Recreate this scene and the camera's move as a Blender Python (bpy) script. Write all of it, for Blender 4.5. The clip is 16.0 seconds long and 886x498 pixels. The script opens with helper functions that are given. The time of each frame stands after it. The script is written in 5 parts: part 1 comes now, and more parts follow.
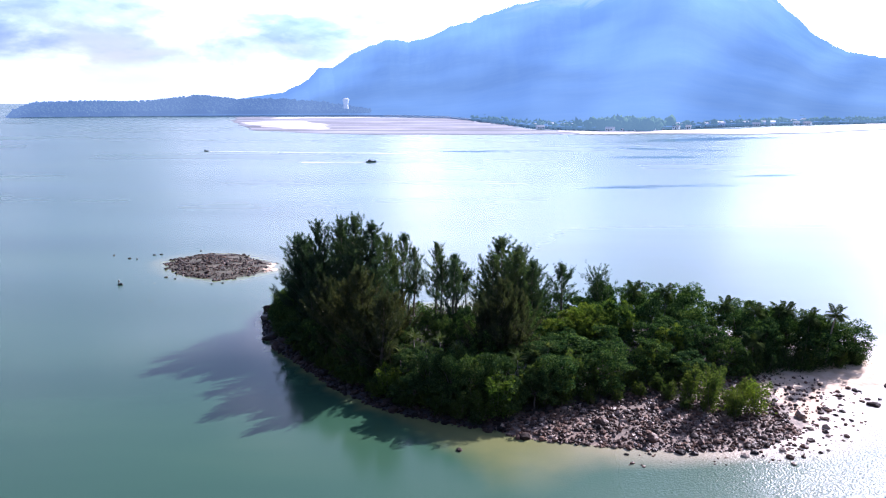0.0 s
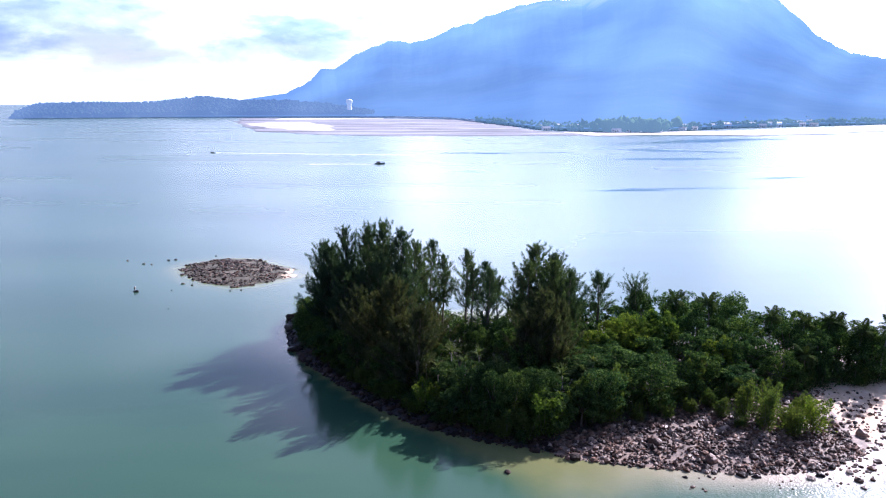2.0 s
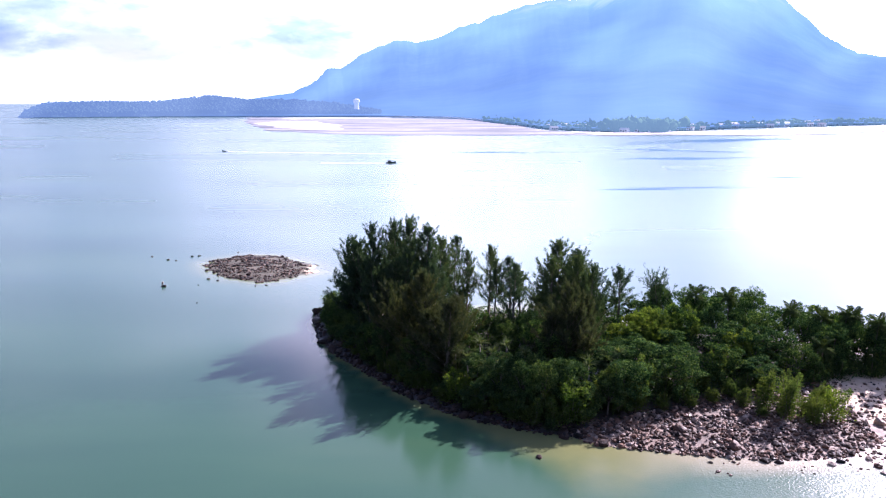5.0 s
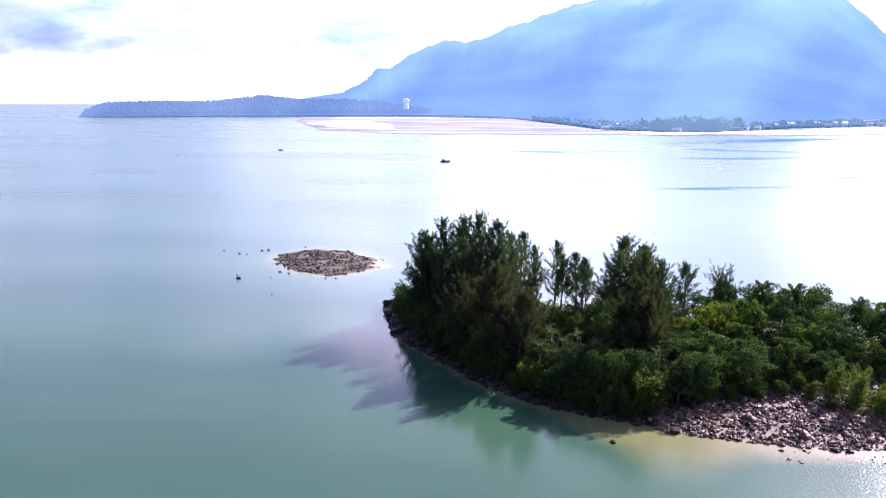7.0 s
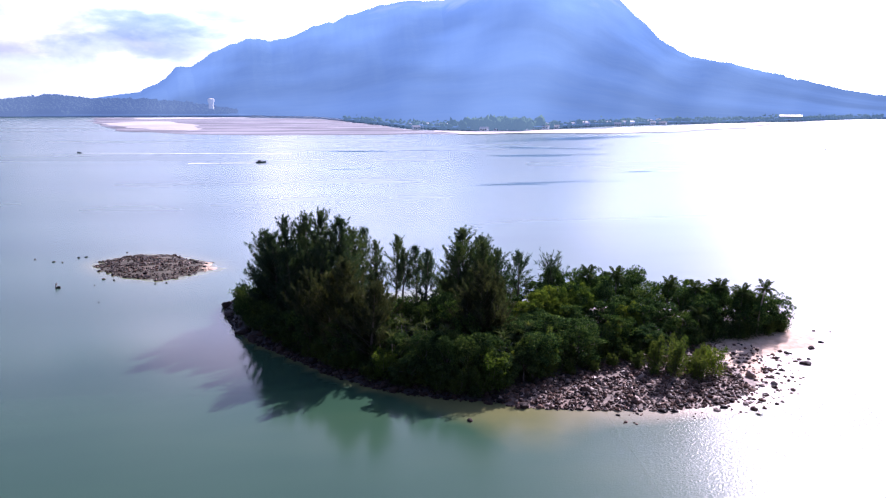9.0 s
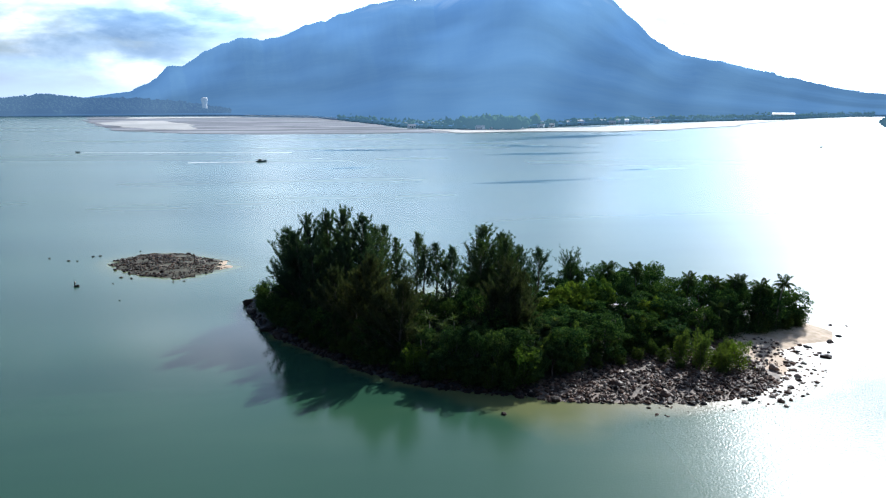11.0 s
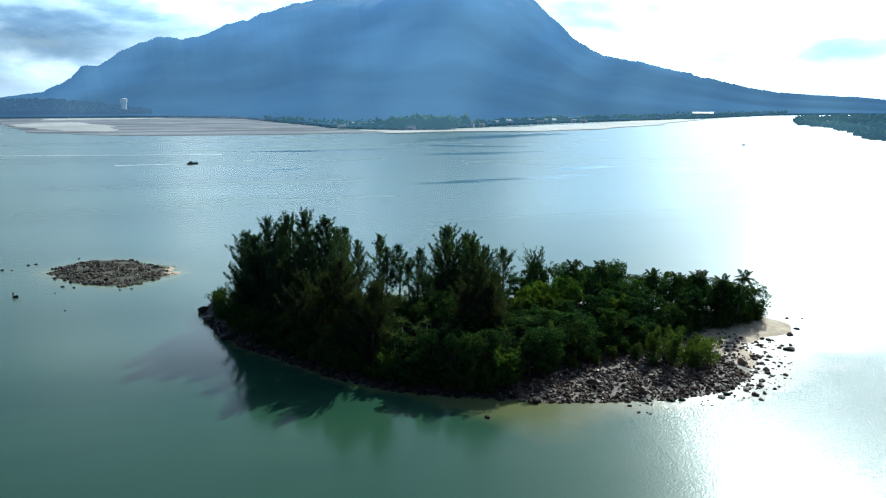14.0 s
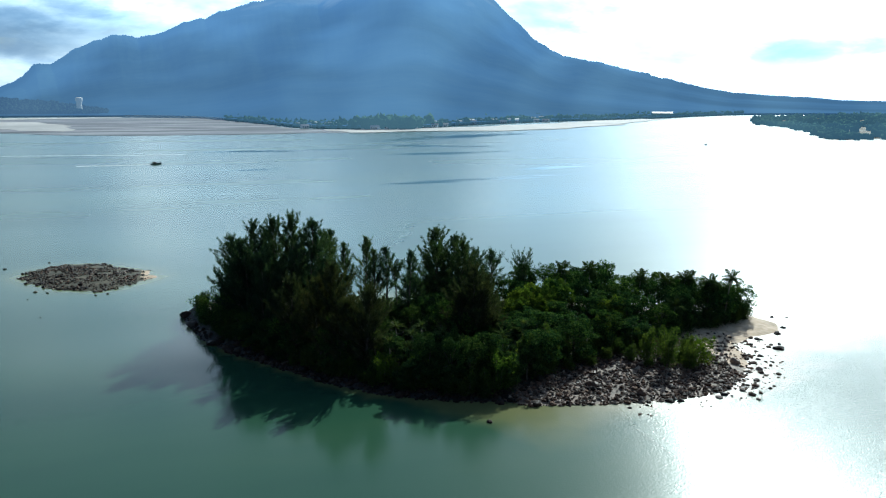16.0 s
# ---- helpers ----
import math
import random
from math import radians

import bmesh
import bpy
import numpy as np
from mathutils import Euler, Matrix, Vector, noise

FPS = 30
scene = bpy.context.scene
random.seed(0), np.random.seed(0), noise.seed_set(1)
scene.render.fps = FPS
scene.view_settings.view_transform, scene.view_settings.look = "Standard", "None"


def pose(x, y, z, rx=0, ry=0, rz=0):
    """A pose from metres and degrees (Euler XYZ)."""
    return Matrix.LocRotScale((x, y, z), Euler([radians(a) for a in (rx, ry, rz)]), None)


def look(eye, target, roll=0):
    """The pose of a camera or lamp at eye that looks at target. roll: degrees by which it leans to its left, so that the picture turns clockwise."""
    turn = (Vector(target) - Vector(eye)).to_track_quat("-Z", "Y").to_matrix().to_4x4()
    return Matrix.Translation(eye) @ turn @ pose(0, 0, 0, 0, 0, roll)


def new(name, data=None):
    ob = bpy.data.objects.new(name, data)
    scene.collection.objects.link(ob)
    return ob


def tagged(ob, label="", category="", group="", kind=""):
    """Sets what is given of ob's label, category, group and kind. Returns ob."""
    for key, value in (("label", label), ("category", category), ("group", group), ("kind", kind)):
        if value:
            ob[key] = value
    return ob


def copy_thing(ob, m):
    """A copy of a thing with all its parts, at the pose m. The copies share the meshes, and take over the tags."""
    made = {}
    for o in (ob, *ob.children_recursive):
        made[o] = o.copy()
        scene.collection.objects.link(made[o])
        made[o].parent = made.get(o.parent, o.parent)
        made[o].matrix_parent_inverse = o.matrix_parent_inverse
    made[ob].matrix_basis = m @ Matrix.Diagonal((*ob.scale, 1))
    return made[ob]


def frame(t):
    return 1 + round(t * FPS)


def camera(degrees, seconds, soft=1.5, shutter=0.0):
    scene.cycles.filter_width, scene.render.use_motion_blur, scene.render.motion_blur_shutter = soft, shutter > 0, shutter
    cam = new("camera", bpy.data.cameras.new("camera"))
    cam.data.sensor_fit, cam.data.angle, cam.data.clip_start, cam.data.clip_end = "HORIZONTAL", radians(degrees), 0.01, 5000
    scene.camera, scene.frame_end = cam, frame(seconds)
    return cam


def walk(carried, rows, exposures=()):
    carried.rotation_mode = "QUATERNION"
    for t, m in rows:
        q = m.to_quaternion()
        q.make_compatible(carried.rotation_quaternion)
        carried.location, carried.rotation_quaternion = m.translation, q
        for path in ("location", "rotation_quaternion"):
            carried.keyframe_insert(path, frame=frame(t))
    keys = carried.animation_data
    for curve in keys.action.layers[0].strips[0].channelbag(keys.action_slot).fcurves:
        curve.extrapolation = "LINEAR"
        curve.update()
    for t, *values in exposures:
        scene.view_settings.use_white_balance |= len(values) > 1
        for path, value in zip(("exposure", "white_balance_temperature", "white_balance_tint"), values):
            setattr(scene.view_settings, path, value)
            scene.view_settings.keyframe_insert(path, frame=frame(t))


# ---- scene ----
cam = camera(56.6, 16.0, soft=1.2)
METRES, EYE, TILT, LEAN, TURN = 44.0, 40.0, -10.45, 0.0, 0.0
ROWS = [
    (0.0, 0.0, 0.0, 0.0, 0.0, 0.0, -0.0),
    (0.5, -0.027, 0.0296, 0.0063, 0.03, -0.0, 0.01),
    (1.0, -0.0564, 0.0583, 0.0121, 0.03, -0.01, -0.01),
    (1.5, -0.0848, 0.0876, 0.018, 0.05, -0.01, -0.02),
    (2.0, -0.1144, 0.1143, 0.0241, 0.09, 0.07, -0.02),
    (2.5, -0.1405, 0.1254, 0.0261, 0.17, 0.1, -0.01),
    (3.0, -0.1581, 0.1215, 0.0257, 0.27, 0.1, -0.04),
    (3.5, -0.1668, 0.1038, 0.0223, 0.35, 0.05, -0.1),
    (6.0, -0.2197, -0.0225, -0.0014, 0.7, 0.04, -0.22),
    (6.5, -0.2445, -0.0504, -0.0065, 2.02, 0.04, -0.41),
    (7.0, -0.2789, -0.0835, -0.0124, 3.67, -0.01, -0.69),
    (7.5, -0.3034, -0.0996, -0.0172, -1.02, 0.02, 0.15),
    (8.0, -0.3316, -0.1113, -0.0248, -6.45, 0.02, 1.02),
    (8.5, -0.3677, -0.1329, -0.0282, -6.29, -0.02, 1.0),
    (9.0, -0.3991, -0.1471, -0.0326, -9.3, -0.08, 1.51),
    (11.5, -0.5502, -0.1615, -0.0366, -10.22, -0.24, 1.88),
    (12.0, -0.5721, -0.1445, -0.0338, -12.9, -0.34, 2.37),
    (12.5, -0.5914, -0.1268, -0.0332, -15.3, -0.41, 2.76),
    (13.0, -0.6171, -0.1114, -0.0301, -15.2, -0.39, 2.75),
    (13.5, -0.6391, -0.098, -0.0282, -15.07, -0.37, 2.75),
    (14.0, -0.6605, -0.0845, -0.0262, -14.91, -0.36, 2.74),
    (14.5, -0.6847, -0.0701, -0.0236, -14.82, -0.36, 2.72),
    (15.0, -0.7226, -0.0477, -0.0174, -14.69, -0.38, 2.68),
    (15.5, -0.7409, -0.0367, -0.0146, -14.66, -0.39, 2.66),
    (16.0, -0.7578, -0.0224, -0.0109, -17.63, -0.53, 3.12),
]
walk(cam, [(t, pose(0, 0, EYE, TILT, LEAN, TURN) @ pose(METRES * x, METRES * y, METRES * z, 90 + pitch, roll, yaw)) for t, x, y, z, yaw, pitch, roll in ROWS],
     exposures=[(0.0, 1.14, 5600, 31), (3.5, 1.26, 5620, 34), (6.0, 1.46, 5880, 40), (7.0, 1.48, 5880, 41), (8.0, 1.18, 5930, 46), (9.2, 0.82, 5770, 40), (11.3, 0.4, 5620, 5), (12.5, 0.27, 5560, 4), (14.0, 0.1, 5470, -5), (16.0, 0.04, 5540, -4)])

# ---------------------------------------------------------------- light
SUN_AZ, SUN_EL = 42.5, 30.5          # degrees to the right of +y, degrees up
sx, sy, sz = (math.sin(radians(SUN_AZ)) * math.cos(radians(SUN_EL)),
              math.cos(radians(SUN_AZ)) * math.cos(radians(SUN_EL)), math.sin(radians(SUN_EL)))
sun = new("sun", bpy.data.lights.new("sun", "SUN"))
sun.data.energy, sun.data.angle, sun.data.color = 5.0, radians(0.55), (1.0, 0.95, 0.86)
sun.matrix_world = look((sx * 300, sy * 300, sz * 300), (0, 0, 0))

world = bpy.data.worlds.new("sky")
scene.world = world
world.use_nodes = True
wt = world.node_tree
wt.nodes.clear()


def node(tree, kind, **values):
    n = tree.nodes.new(kind)
    for key, value in values.items():
        if key in n.inputs:
            n.inputs[key].default_value = value
        else:
            setattr(n, key, value)
    return n


def ramp(tree, stops, interpolation="LINEAR"):
    n = tree.nodes.new("ShaderNodeValToRGB")
    n.color_ramp.interpolation = interpolation
    while len(n.color_ramp.elements) < len(stops):
        n.color_ramp.elements.new(0.5)
    for e, (at, c) in zip(n.color_ramp.elements, stops):
        e.position = at
        e.color = (*c, 1) if isinstance(c, tuple) else (c, c, c, 1)
    return n


def mix_colour(tree, fac, a, b, blend="MIX"):
    n = tree.nodes.new("ShaderNodeMix")
    n.data_type, n.blend_type = "RGBA", blend
    for socket, value in ((n.inputs[0], fac), (n.inputs[6], a), (n.inputs[7], b)):
        if isinstance(value, bpy.types.NodeSocket):
            tree.links.new(value, socket)
        elif isinstance(value, tuple):
            socket.default_value = (*value, 1)
        else:
            socket.default_value = value
    return n.outputs[2]


def build_sky():
    L = wt.links.new
    sky = node(wt, "ShaderNodeTexSky", sky_type="NISHITA", sun_disc=False, altitude=40.0,
               air_density=1.0, dust_density=1.5, ozone_density=1.0)
    sky.sun_elevation, sky.sun_rotation = radians(SUN_EL), radians(SUN_AZ)
    gain = mix_colour(wt, 1.0, sky.outputs[0], (0.066, 0.07, 0.076), "MULTIPLY")
    co = wt.nodes.new("ShaderNodeTexCoord")
    mp = node(wt, "ShaderNodeMapping")
    mp.inputs["Scale"].default_value = (3.0, 3.0, 9.0)
    mp.inputs["Location"].default_value = (0.35, 0.0, 0.15)
    L(co.outputs["Generated"], mp.inputs[0])
    big = node(wt, "ShaderNodeTexNoise", Scale=1.5, Detail=8.0, Roughness=0.55, Distortion=0.3)
    L(mp.outputs[0], big.inputs["Vector"])
    cover = ramp(wt, ((0.34, 0.0), (0.52, 1.0)), "EASE")
    L(big.outputs[0], cover.inputs[0])
    fine = node(wt, "ShaderNodeTexNoise", Scale=1.7, Detail=8.0, Roughness=0.55)
    L(mp.outputs[0], fine.inputs["Vector"])
    tone = ramp(wt, ((0.38, (0.46, 0.62, 0.82)), (0.5, (0.68, 0.83, 1.0)), (0.6, (1.3, 1.35, 1.4))))
    L(fine.outputs[0], tone.inputs[0])
    # clouds are brighter round the sun, and thin out overhead
    aim = node(wt, "ShaderNodeVectorMath", operation="DOT_PRODUCT")
    aim.inputs[1].default_value = (sx, sy, sz)
    L(co.outputs["Generated"], aim.inputs[0])
    glow = ramp(wt, ((0.0, 0.14), (0.22, 0.48), (0.45, 0.62), (0.6, 0.82), (0.72, 1.4), (0.86, 2.0), (0.97, 2.4)))
    L(aim.outputs["Value"], glow.inputs[0])
    sep = node(wt, "ShaderNodeSeparateXYZ")
    L(co.outputs["Generated"], sep.inputs[0])
    # grey undersides of the low cloud deck
    deck = ramp(wt, ((0.0, 1.0), (0.03, 1.0), (0.048, 0.72), (0.062, 0.78), (0.085, 1.05), (0.12, 1.2), (0.2, 1.45), (0.3, 0.7), (0.45, 0.3)), "EASE")
    L(sep.outputs[2], deck.inputs[0])
    lit = mix_colour(wt, 1.0, mix_colour(wt, 1.0, tone.outputs[0], glow.outputs[0], "MULTIPLY"), deck.outputs[0], "MULTIPLY")
    # heaped clouds with blue-grey undersides, seen side-on low over the sea
    heap_at = node(wt, "ShaderNodeMapping")
    heap_at.inputs["Scale"].default_value = (4.0, 4.0, 12.0)
    heap_at.inputs["Location"].default_value = (0.9, 0.2, 0.4)
    L(co.outputs["Generated"], heap_at.inputs[0])
    heap = node(wt, "ShaderNodeTexNoise", Scale=1.6, Detail=9.0, Roughness=0.55, Distortion=0.25)
    L(heap_at.outputs[0], heap.inputs["Vector"])
    puffs = ramp(wt, ((0.34, (0.55, 0.66, 0.8)), (0.43, (0.82, 0.9, 0.98)), (0.49, (1.2, 1.22, 1.23)), (0.58, (1.55, 1.52, 1.48))))
    L(heap.outputs[0], puffs.inputs[0])
    near_sea = ramp(wt, ((0.0, 0.3), (0.02, 0.9), (0.12, 1.0), (0.2, 0.0)))
    L(sep.outputs[2], near_sea.inputs[0])
    lit = mix_colour(wt, 1.0, lit, mix_colour(wt, near_sea.outputs[0], (1.0, 1.0, 1.0), puffs.outputs[0]), "MULTIPLY")
    thin = ramp(wt, ((0.0, 1.0), (0.2, 1.0), (0.32, 0.55), (0.5, 0.15)))
    L(sep.outputs[2], thin.inputs[0])
    # the deck closes between the low heaps and the open sky overhead
    closed = ramp(wt, ((0.05, 0.0), (0.1, 0.8), (0.2, 0.8), (0.3, 0.0)))
    L(sep.outputs[2], closed.inputs[0])
    full = node(wt, "ShaderNodeMath", operation="MAXIMUM")
    L(cover.outputs[0], full.inputs[0])
    L(closed.outputs[0], full.inputs[1])
    fac = node(wt, "ShaderNodeMath", operation="MULTIPLY")
    L(full.outputs[0], fac.inputs[0])
    L(thin.outputs[0], fac.inputs[1])
    both = mix_colour(wt, fac.outputs[0], gain, lit)
    # pale band of sea air low over the horizon
    low = ramp(wt, ((0.0, 0.9), (0.022, 0.55), (0.045, 0.12), (0.08, 0.0)), "EASE")
    L(sep.outputs[2], low.inputs[0])
    air = mix_colour(wt, 1.0, (0.95, 1.12, 1.4), glow.outputs[0], "MULTIPLY")
    sum_ = mix_colour(wt, low.outputs[0], both, air)
    bg = wt.nodes.new("ShaderNodeBackground")
    bg.inputs[1].default_value = 1.0
    L(sum_, bg.inputs[0])
    L(bg.outputs[0], wt.nodes.new("ShaderNodeOutputWorld").inputs[0])


build_sky()


# ---------------------------------------------------------------- materials
def material(name):
    m = bpy.data.materials.new(name)
    m.use_nodes = True
    t = m.node_tree
    return m, t, t.nodes["Principled BSDF"], t.links.new


def place(t, scale=(1, 1, 1)):
    """World position, scaled."""
    geo = t.nodes.new("ShaderNodeNewGeometry")
    mp = node(t, "ShaderNodeMapping")
    mp.inputs["Scale"].default_value = scale
    t.links.new(geo.outputs["Position"], mp.inputs[0])
    return mp.outputs[0]


def noise_tex(t, vector, scale, detail=5.0, rough=0.55):
    n = node(t, "ShaderNodeTexNoise", Scale=scale, Detail=detail, Roughness=rough)
    t.links.new(vector, n.inputs["Vector"])
    return n.outputs[0]


def bump(t, height, strength, distance, bsdf):
    b = node(t, "ShaderNodeBump", Strength=strength, Distance=distance)
    t.links.new(height, b.inputs["Height"])
    t.links.new(b.outputs[0], bsdf.inputs["Normal"])


def leaf_material(name, dark, mid, light, through_light=0.3, rough=0.55):
    m, t, b, L = material(name)
    geo = t.nodes.new("ShaderNodeNewGeometry")
    info = t.nodes.new("ShaderNodeObjectInfo")
    island = ramp(t, ((0.0, dark), (0.55, mid), (1.0, light)))
    L(geo.outputs["Random Per Island"], island.inputs[0])
    tree_tone = ramp(t, ((0.0, (0.75, 0.8, 0.8)), (0.5, (1.0, 1.0, 0.95)), (1.0, (1.2, 1.1, 0.85))))
    L(info.outputs["Random"], tree_tone.inputs[0])
    patch = ramp(t, ((0.35, (0.75, 0.85, 0.8)), (0.65, (1.2, 1.12, 0.95))))
    L(noise_tex(t, place(t), 0.45, 3.0), patch.inputs[0])
    c = mix_colour(t, 1.0, mix_colour(t, 1.0, island.outputs[0], tree_tone.outputs[0], "MULTIPLY"), patch.outputs[0], "MULTIPLY")
    L(c, b.inputs["Base Color"])
    b.inputs["Roughness"].default_value = rough
    b.inputs["Specular IOR Level"].default_value = 0.0
    tr = t.nodes.new("ShaderNodeBsdfTranslucent")
    L(mix_colour(t, 1.0, c, (1.1, 1.25, 0.5), "MULTIPLY"), tr.inputs[0])
    mx = t.nodes.new("ShaderNodeMixShader")
    mx.inputs[0].default_value = through_light
    L(b.outputs[0], mx.inputs[1])
    L(tr.outputs[0], mx.inputs[2])
    L(mx.outputs[0], t.nodes["Material Output"].inputs[0])
    return m


needle = leaf_material("casuarina_needles", (0.026, 0.046, 0.038), (0.048, 0.076, 0.058), (0.1, 0.13, 0.1), 0.33)
needle_brown = leaf_material("dry_casuarina_needles", (0.034, 0.042, 0.03), (0.055, 0.062, 0.043), (0.1, 0.1, 0.07), 0.3)
broad_leaf = leaf_material("broad_leaves", (0.014, 0.036, 0.017), (0.038, 0.08, 0.034), (0.14, 0.21, 0.07), 0.25, 0.6)
dark_leaf = leaf_material("dark_slope_leaves", (0.02, 0.042, 0.02), (0.042, 0.078, 0.034), (0.125, 0.17, 0.07), 0.28, 0.6)
bright_leaf = leaf_material("bright_leaves", (0.056, 0.092, 0.022), (0.094, 0.142, 0.033), (0.16, 0.21, 0.055), 0.4, 0.6)
shrub_leaf = leaf_material("shrub_leaves", (0.05, 0.076, 0.026), (0.085, 0.118, 0.04), (0.125, 0.15, 0.055), 0.4, 0.6)
palm_leaf = leaf_material("palm_leaflets", (0.028, 0.05, 0.02), (0.048, 0.075, 0.03), (0.085, 0.105, 0.05), 0.25, 0.65)
strap_leaf = leaf_material("strap_leaves", (0.06, 0.085, 0.042), (0.11, 0.14, 0.068), (0.2, 0.22, 0.125), 0.25, 0.5)


def bark_material(name, a, b_):
    m, t, b, L = material(name)
    v = place(t, (1, 1, 0.25))
    n = noise_tex(t, v, 9.0, 6.0)
    r = ramp(t, ((0.3, a), (0.7, b_)))
    L(n, r.inputs[0])
    L(r.outputs[0], b.inputs["Base Color"])
    b.inputs["Roughness"].default_value = 0.85
    bump(t, n, 0.5, 0.03, b)
    return m


bark = bark_material("grey_brown_bark", (0.07, 0.055, 0.04), (0.2, 0.165, 0.13))
palm_bark = bark_material("palm_bark", (0.14, 0.12, 0.09), (0.28, 0.25, 0.2))
dead_wood = bark_material("bleached_dead_wood", (0.3, 0.27, 0.23), (0.5, 0.47, 0.42))


def rock_material(name, tone=1.0):
    m, t, b, L = material(name)
    info = t.nodes.new("ShaderNodeObjectInfo")
    geo = t.nodes.new("ShaderNodeNewGeometry")
    add = node(t, "ShaderNodeMath", operation="ADD")
    L(info.outputs["Random"], add.inputs[0])
    L(geo.outputs["Random Per Island"], add.inputs[1])
    wrap = node(t, "ShaderNodeMath", operation="FRACT")
    L(add.outputs[0], wrap.inputs[0])
    kinds = ramp(t, ((0.0, (0.045, 0.034, 0.027)), (0.35, (0.12, 0.068, 0.043)), (0.6, (0.25, 0.13, 0.08)),
                     (0.85, (0.38, 0.235, 0.16)), (1.0, (0.62, 0.5, 0.4))))
    L(wrap.outputs[0], kinds.inputs[0])
    v = place(t)
    grain = ramp(t, ((0.3, (0.55 * tone, 0.55 * tone, 0.55 * tone)), (0.7, (1.25 * tone, 1.2 * tone, 1.15 * tone))))
    n = noise_tex(t, v, 3.2, 7.0, 0.65)
    L(n, grain.inputs[0])
    L(mix_colour(t, 1.0, kinds.outputs[0], grain.outputs[0], "MULTIPLY"), b.inputs["Base Color"])
    wet = ramp(t, ((0.4, 0.5), (0.6, 0.9)))
    L(noise_tex(t, v, 0.7, 4.0, 0.6), wet.inputs[0])
    L(wet.outputs[0], b.inputs["Roughness"])
    b.inputs["Specular IOR Level"].default_value = 0.28
    bump(t, n, 0.7, 0.1, b)
    return m


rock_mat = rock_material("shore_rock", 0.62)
# darker copy of shore_rock: dark islet stones, and shade painted on the west shore
dark_rock = rock_material("dark_and_shaded_rock", 0.15)


def ground_material(name, a, b_, c_, scale, rough=0.9):
    m, t, b, L = material(name)
    v = place(t)
    r = ramp(t, ((0.28, a), (0.5, b_), (0.72, c_)))
    L(noise_tex(t, v, scale, 6.0, 0.6), r.inputs[0])
    patch = ramp(t, ((0.35, (0.8, 0.8, 0.8)), (0.65, (1.12, 1.1, 1.08))))
    L(noise_tex(t, v, scale * 0.12, 3.0), patch.inputs[0])
    L(mix_colour(t, 1.0, r.outputs[0], patch.outputs[0], "MULTIPLY"), b.inputs["Base Color"])
    b.inputs["Roughness"].default_value = rough
    bump(t, noise_tex(t, v, scale * 4, 5.0, 0.6), 0.5, 0.05, b)
    return m


soil = ground_material("leaf_litter_soil", (0.03, 0.026, 0.018), (0.06, 0.05, 0.034), (0.1, 0.085, 0.06), 1.2)
gravel = ground_material("stony_shore", (0.07, 0.046, 0.032), (0.18, 0.12, 0.083), (0.38, 0.275, 0.2), 1.3, 0.75)
islet_ground = ground_material("mossy_islet_ground", (0.028, 0.03, 0.016), (0.07, 0.062, 0.036), (0.15, 0.115, 0.075), 0.5)
# dark rock of the bluff ledge, also painted shade along the west shore
ledge = ground_material("dark_ledge_with_shore_shade", (0.018, 0.016, 0.015), (0.038, 0.033, 0.03), (0.075, 0.065, 0.056), 0.9, 0.75)
sand = ground_material("pale_sand", (0.46, 0.32, 0.2), (0.6, 0.44, 0.3), (0.7, 0.55, 0.4), 0.8, 0.85)
far_sand = ground_material("far_beach_sand", (0.42, 0.4, 0.385), (0.52, 0.5, 0.48), (0.6, 0.58, 0.56), 0.05, 0.8)


def mud_material():
    m, t, b, L = material("wet_mud_flat")
    v = place(t, (0.2, 1.0, 1.0))
    r = ramp(t, ((0.4, (0.12, 0.124, 0.142)), (0.5, (0.18, 0.18, 0.2)), (0.58, (0.36, 0.35, 0.37))))
    L(noise_tex(t, v, 0.03, 6.0, 0.62), r.inputs[0])
    L(r.outputs[0], b.inputs["Base Color"])
    b.inputs["Specular IOR Level"].default_value = 0.25
    wet = ramp(t, ((0.42, 0.5), (0.58, 0.9)))
    L(noise_tex(t, v, 0.012, 4.0, 0.6), wet.inputs[0])
    L(wet.outputs[0], b.inputs["Roughness"])
    return m


mud = mud_material()


SLICKS = ((250, 800, 150, 36, 31), (160, 650, 70, 16, -24), (95, 374, 62, 8, 12), (168, 426, 44, 9, 18), (4, 462, 34, 7, 14), (150, 560, 60, 12, 4), (20, 620, 80, 12, 3))


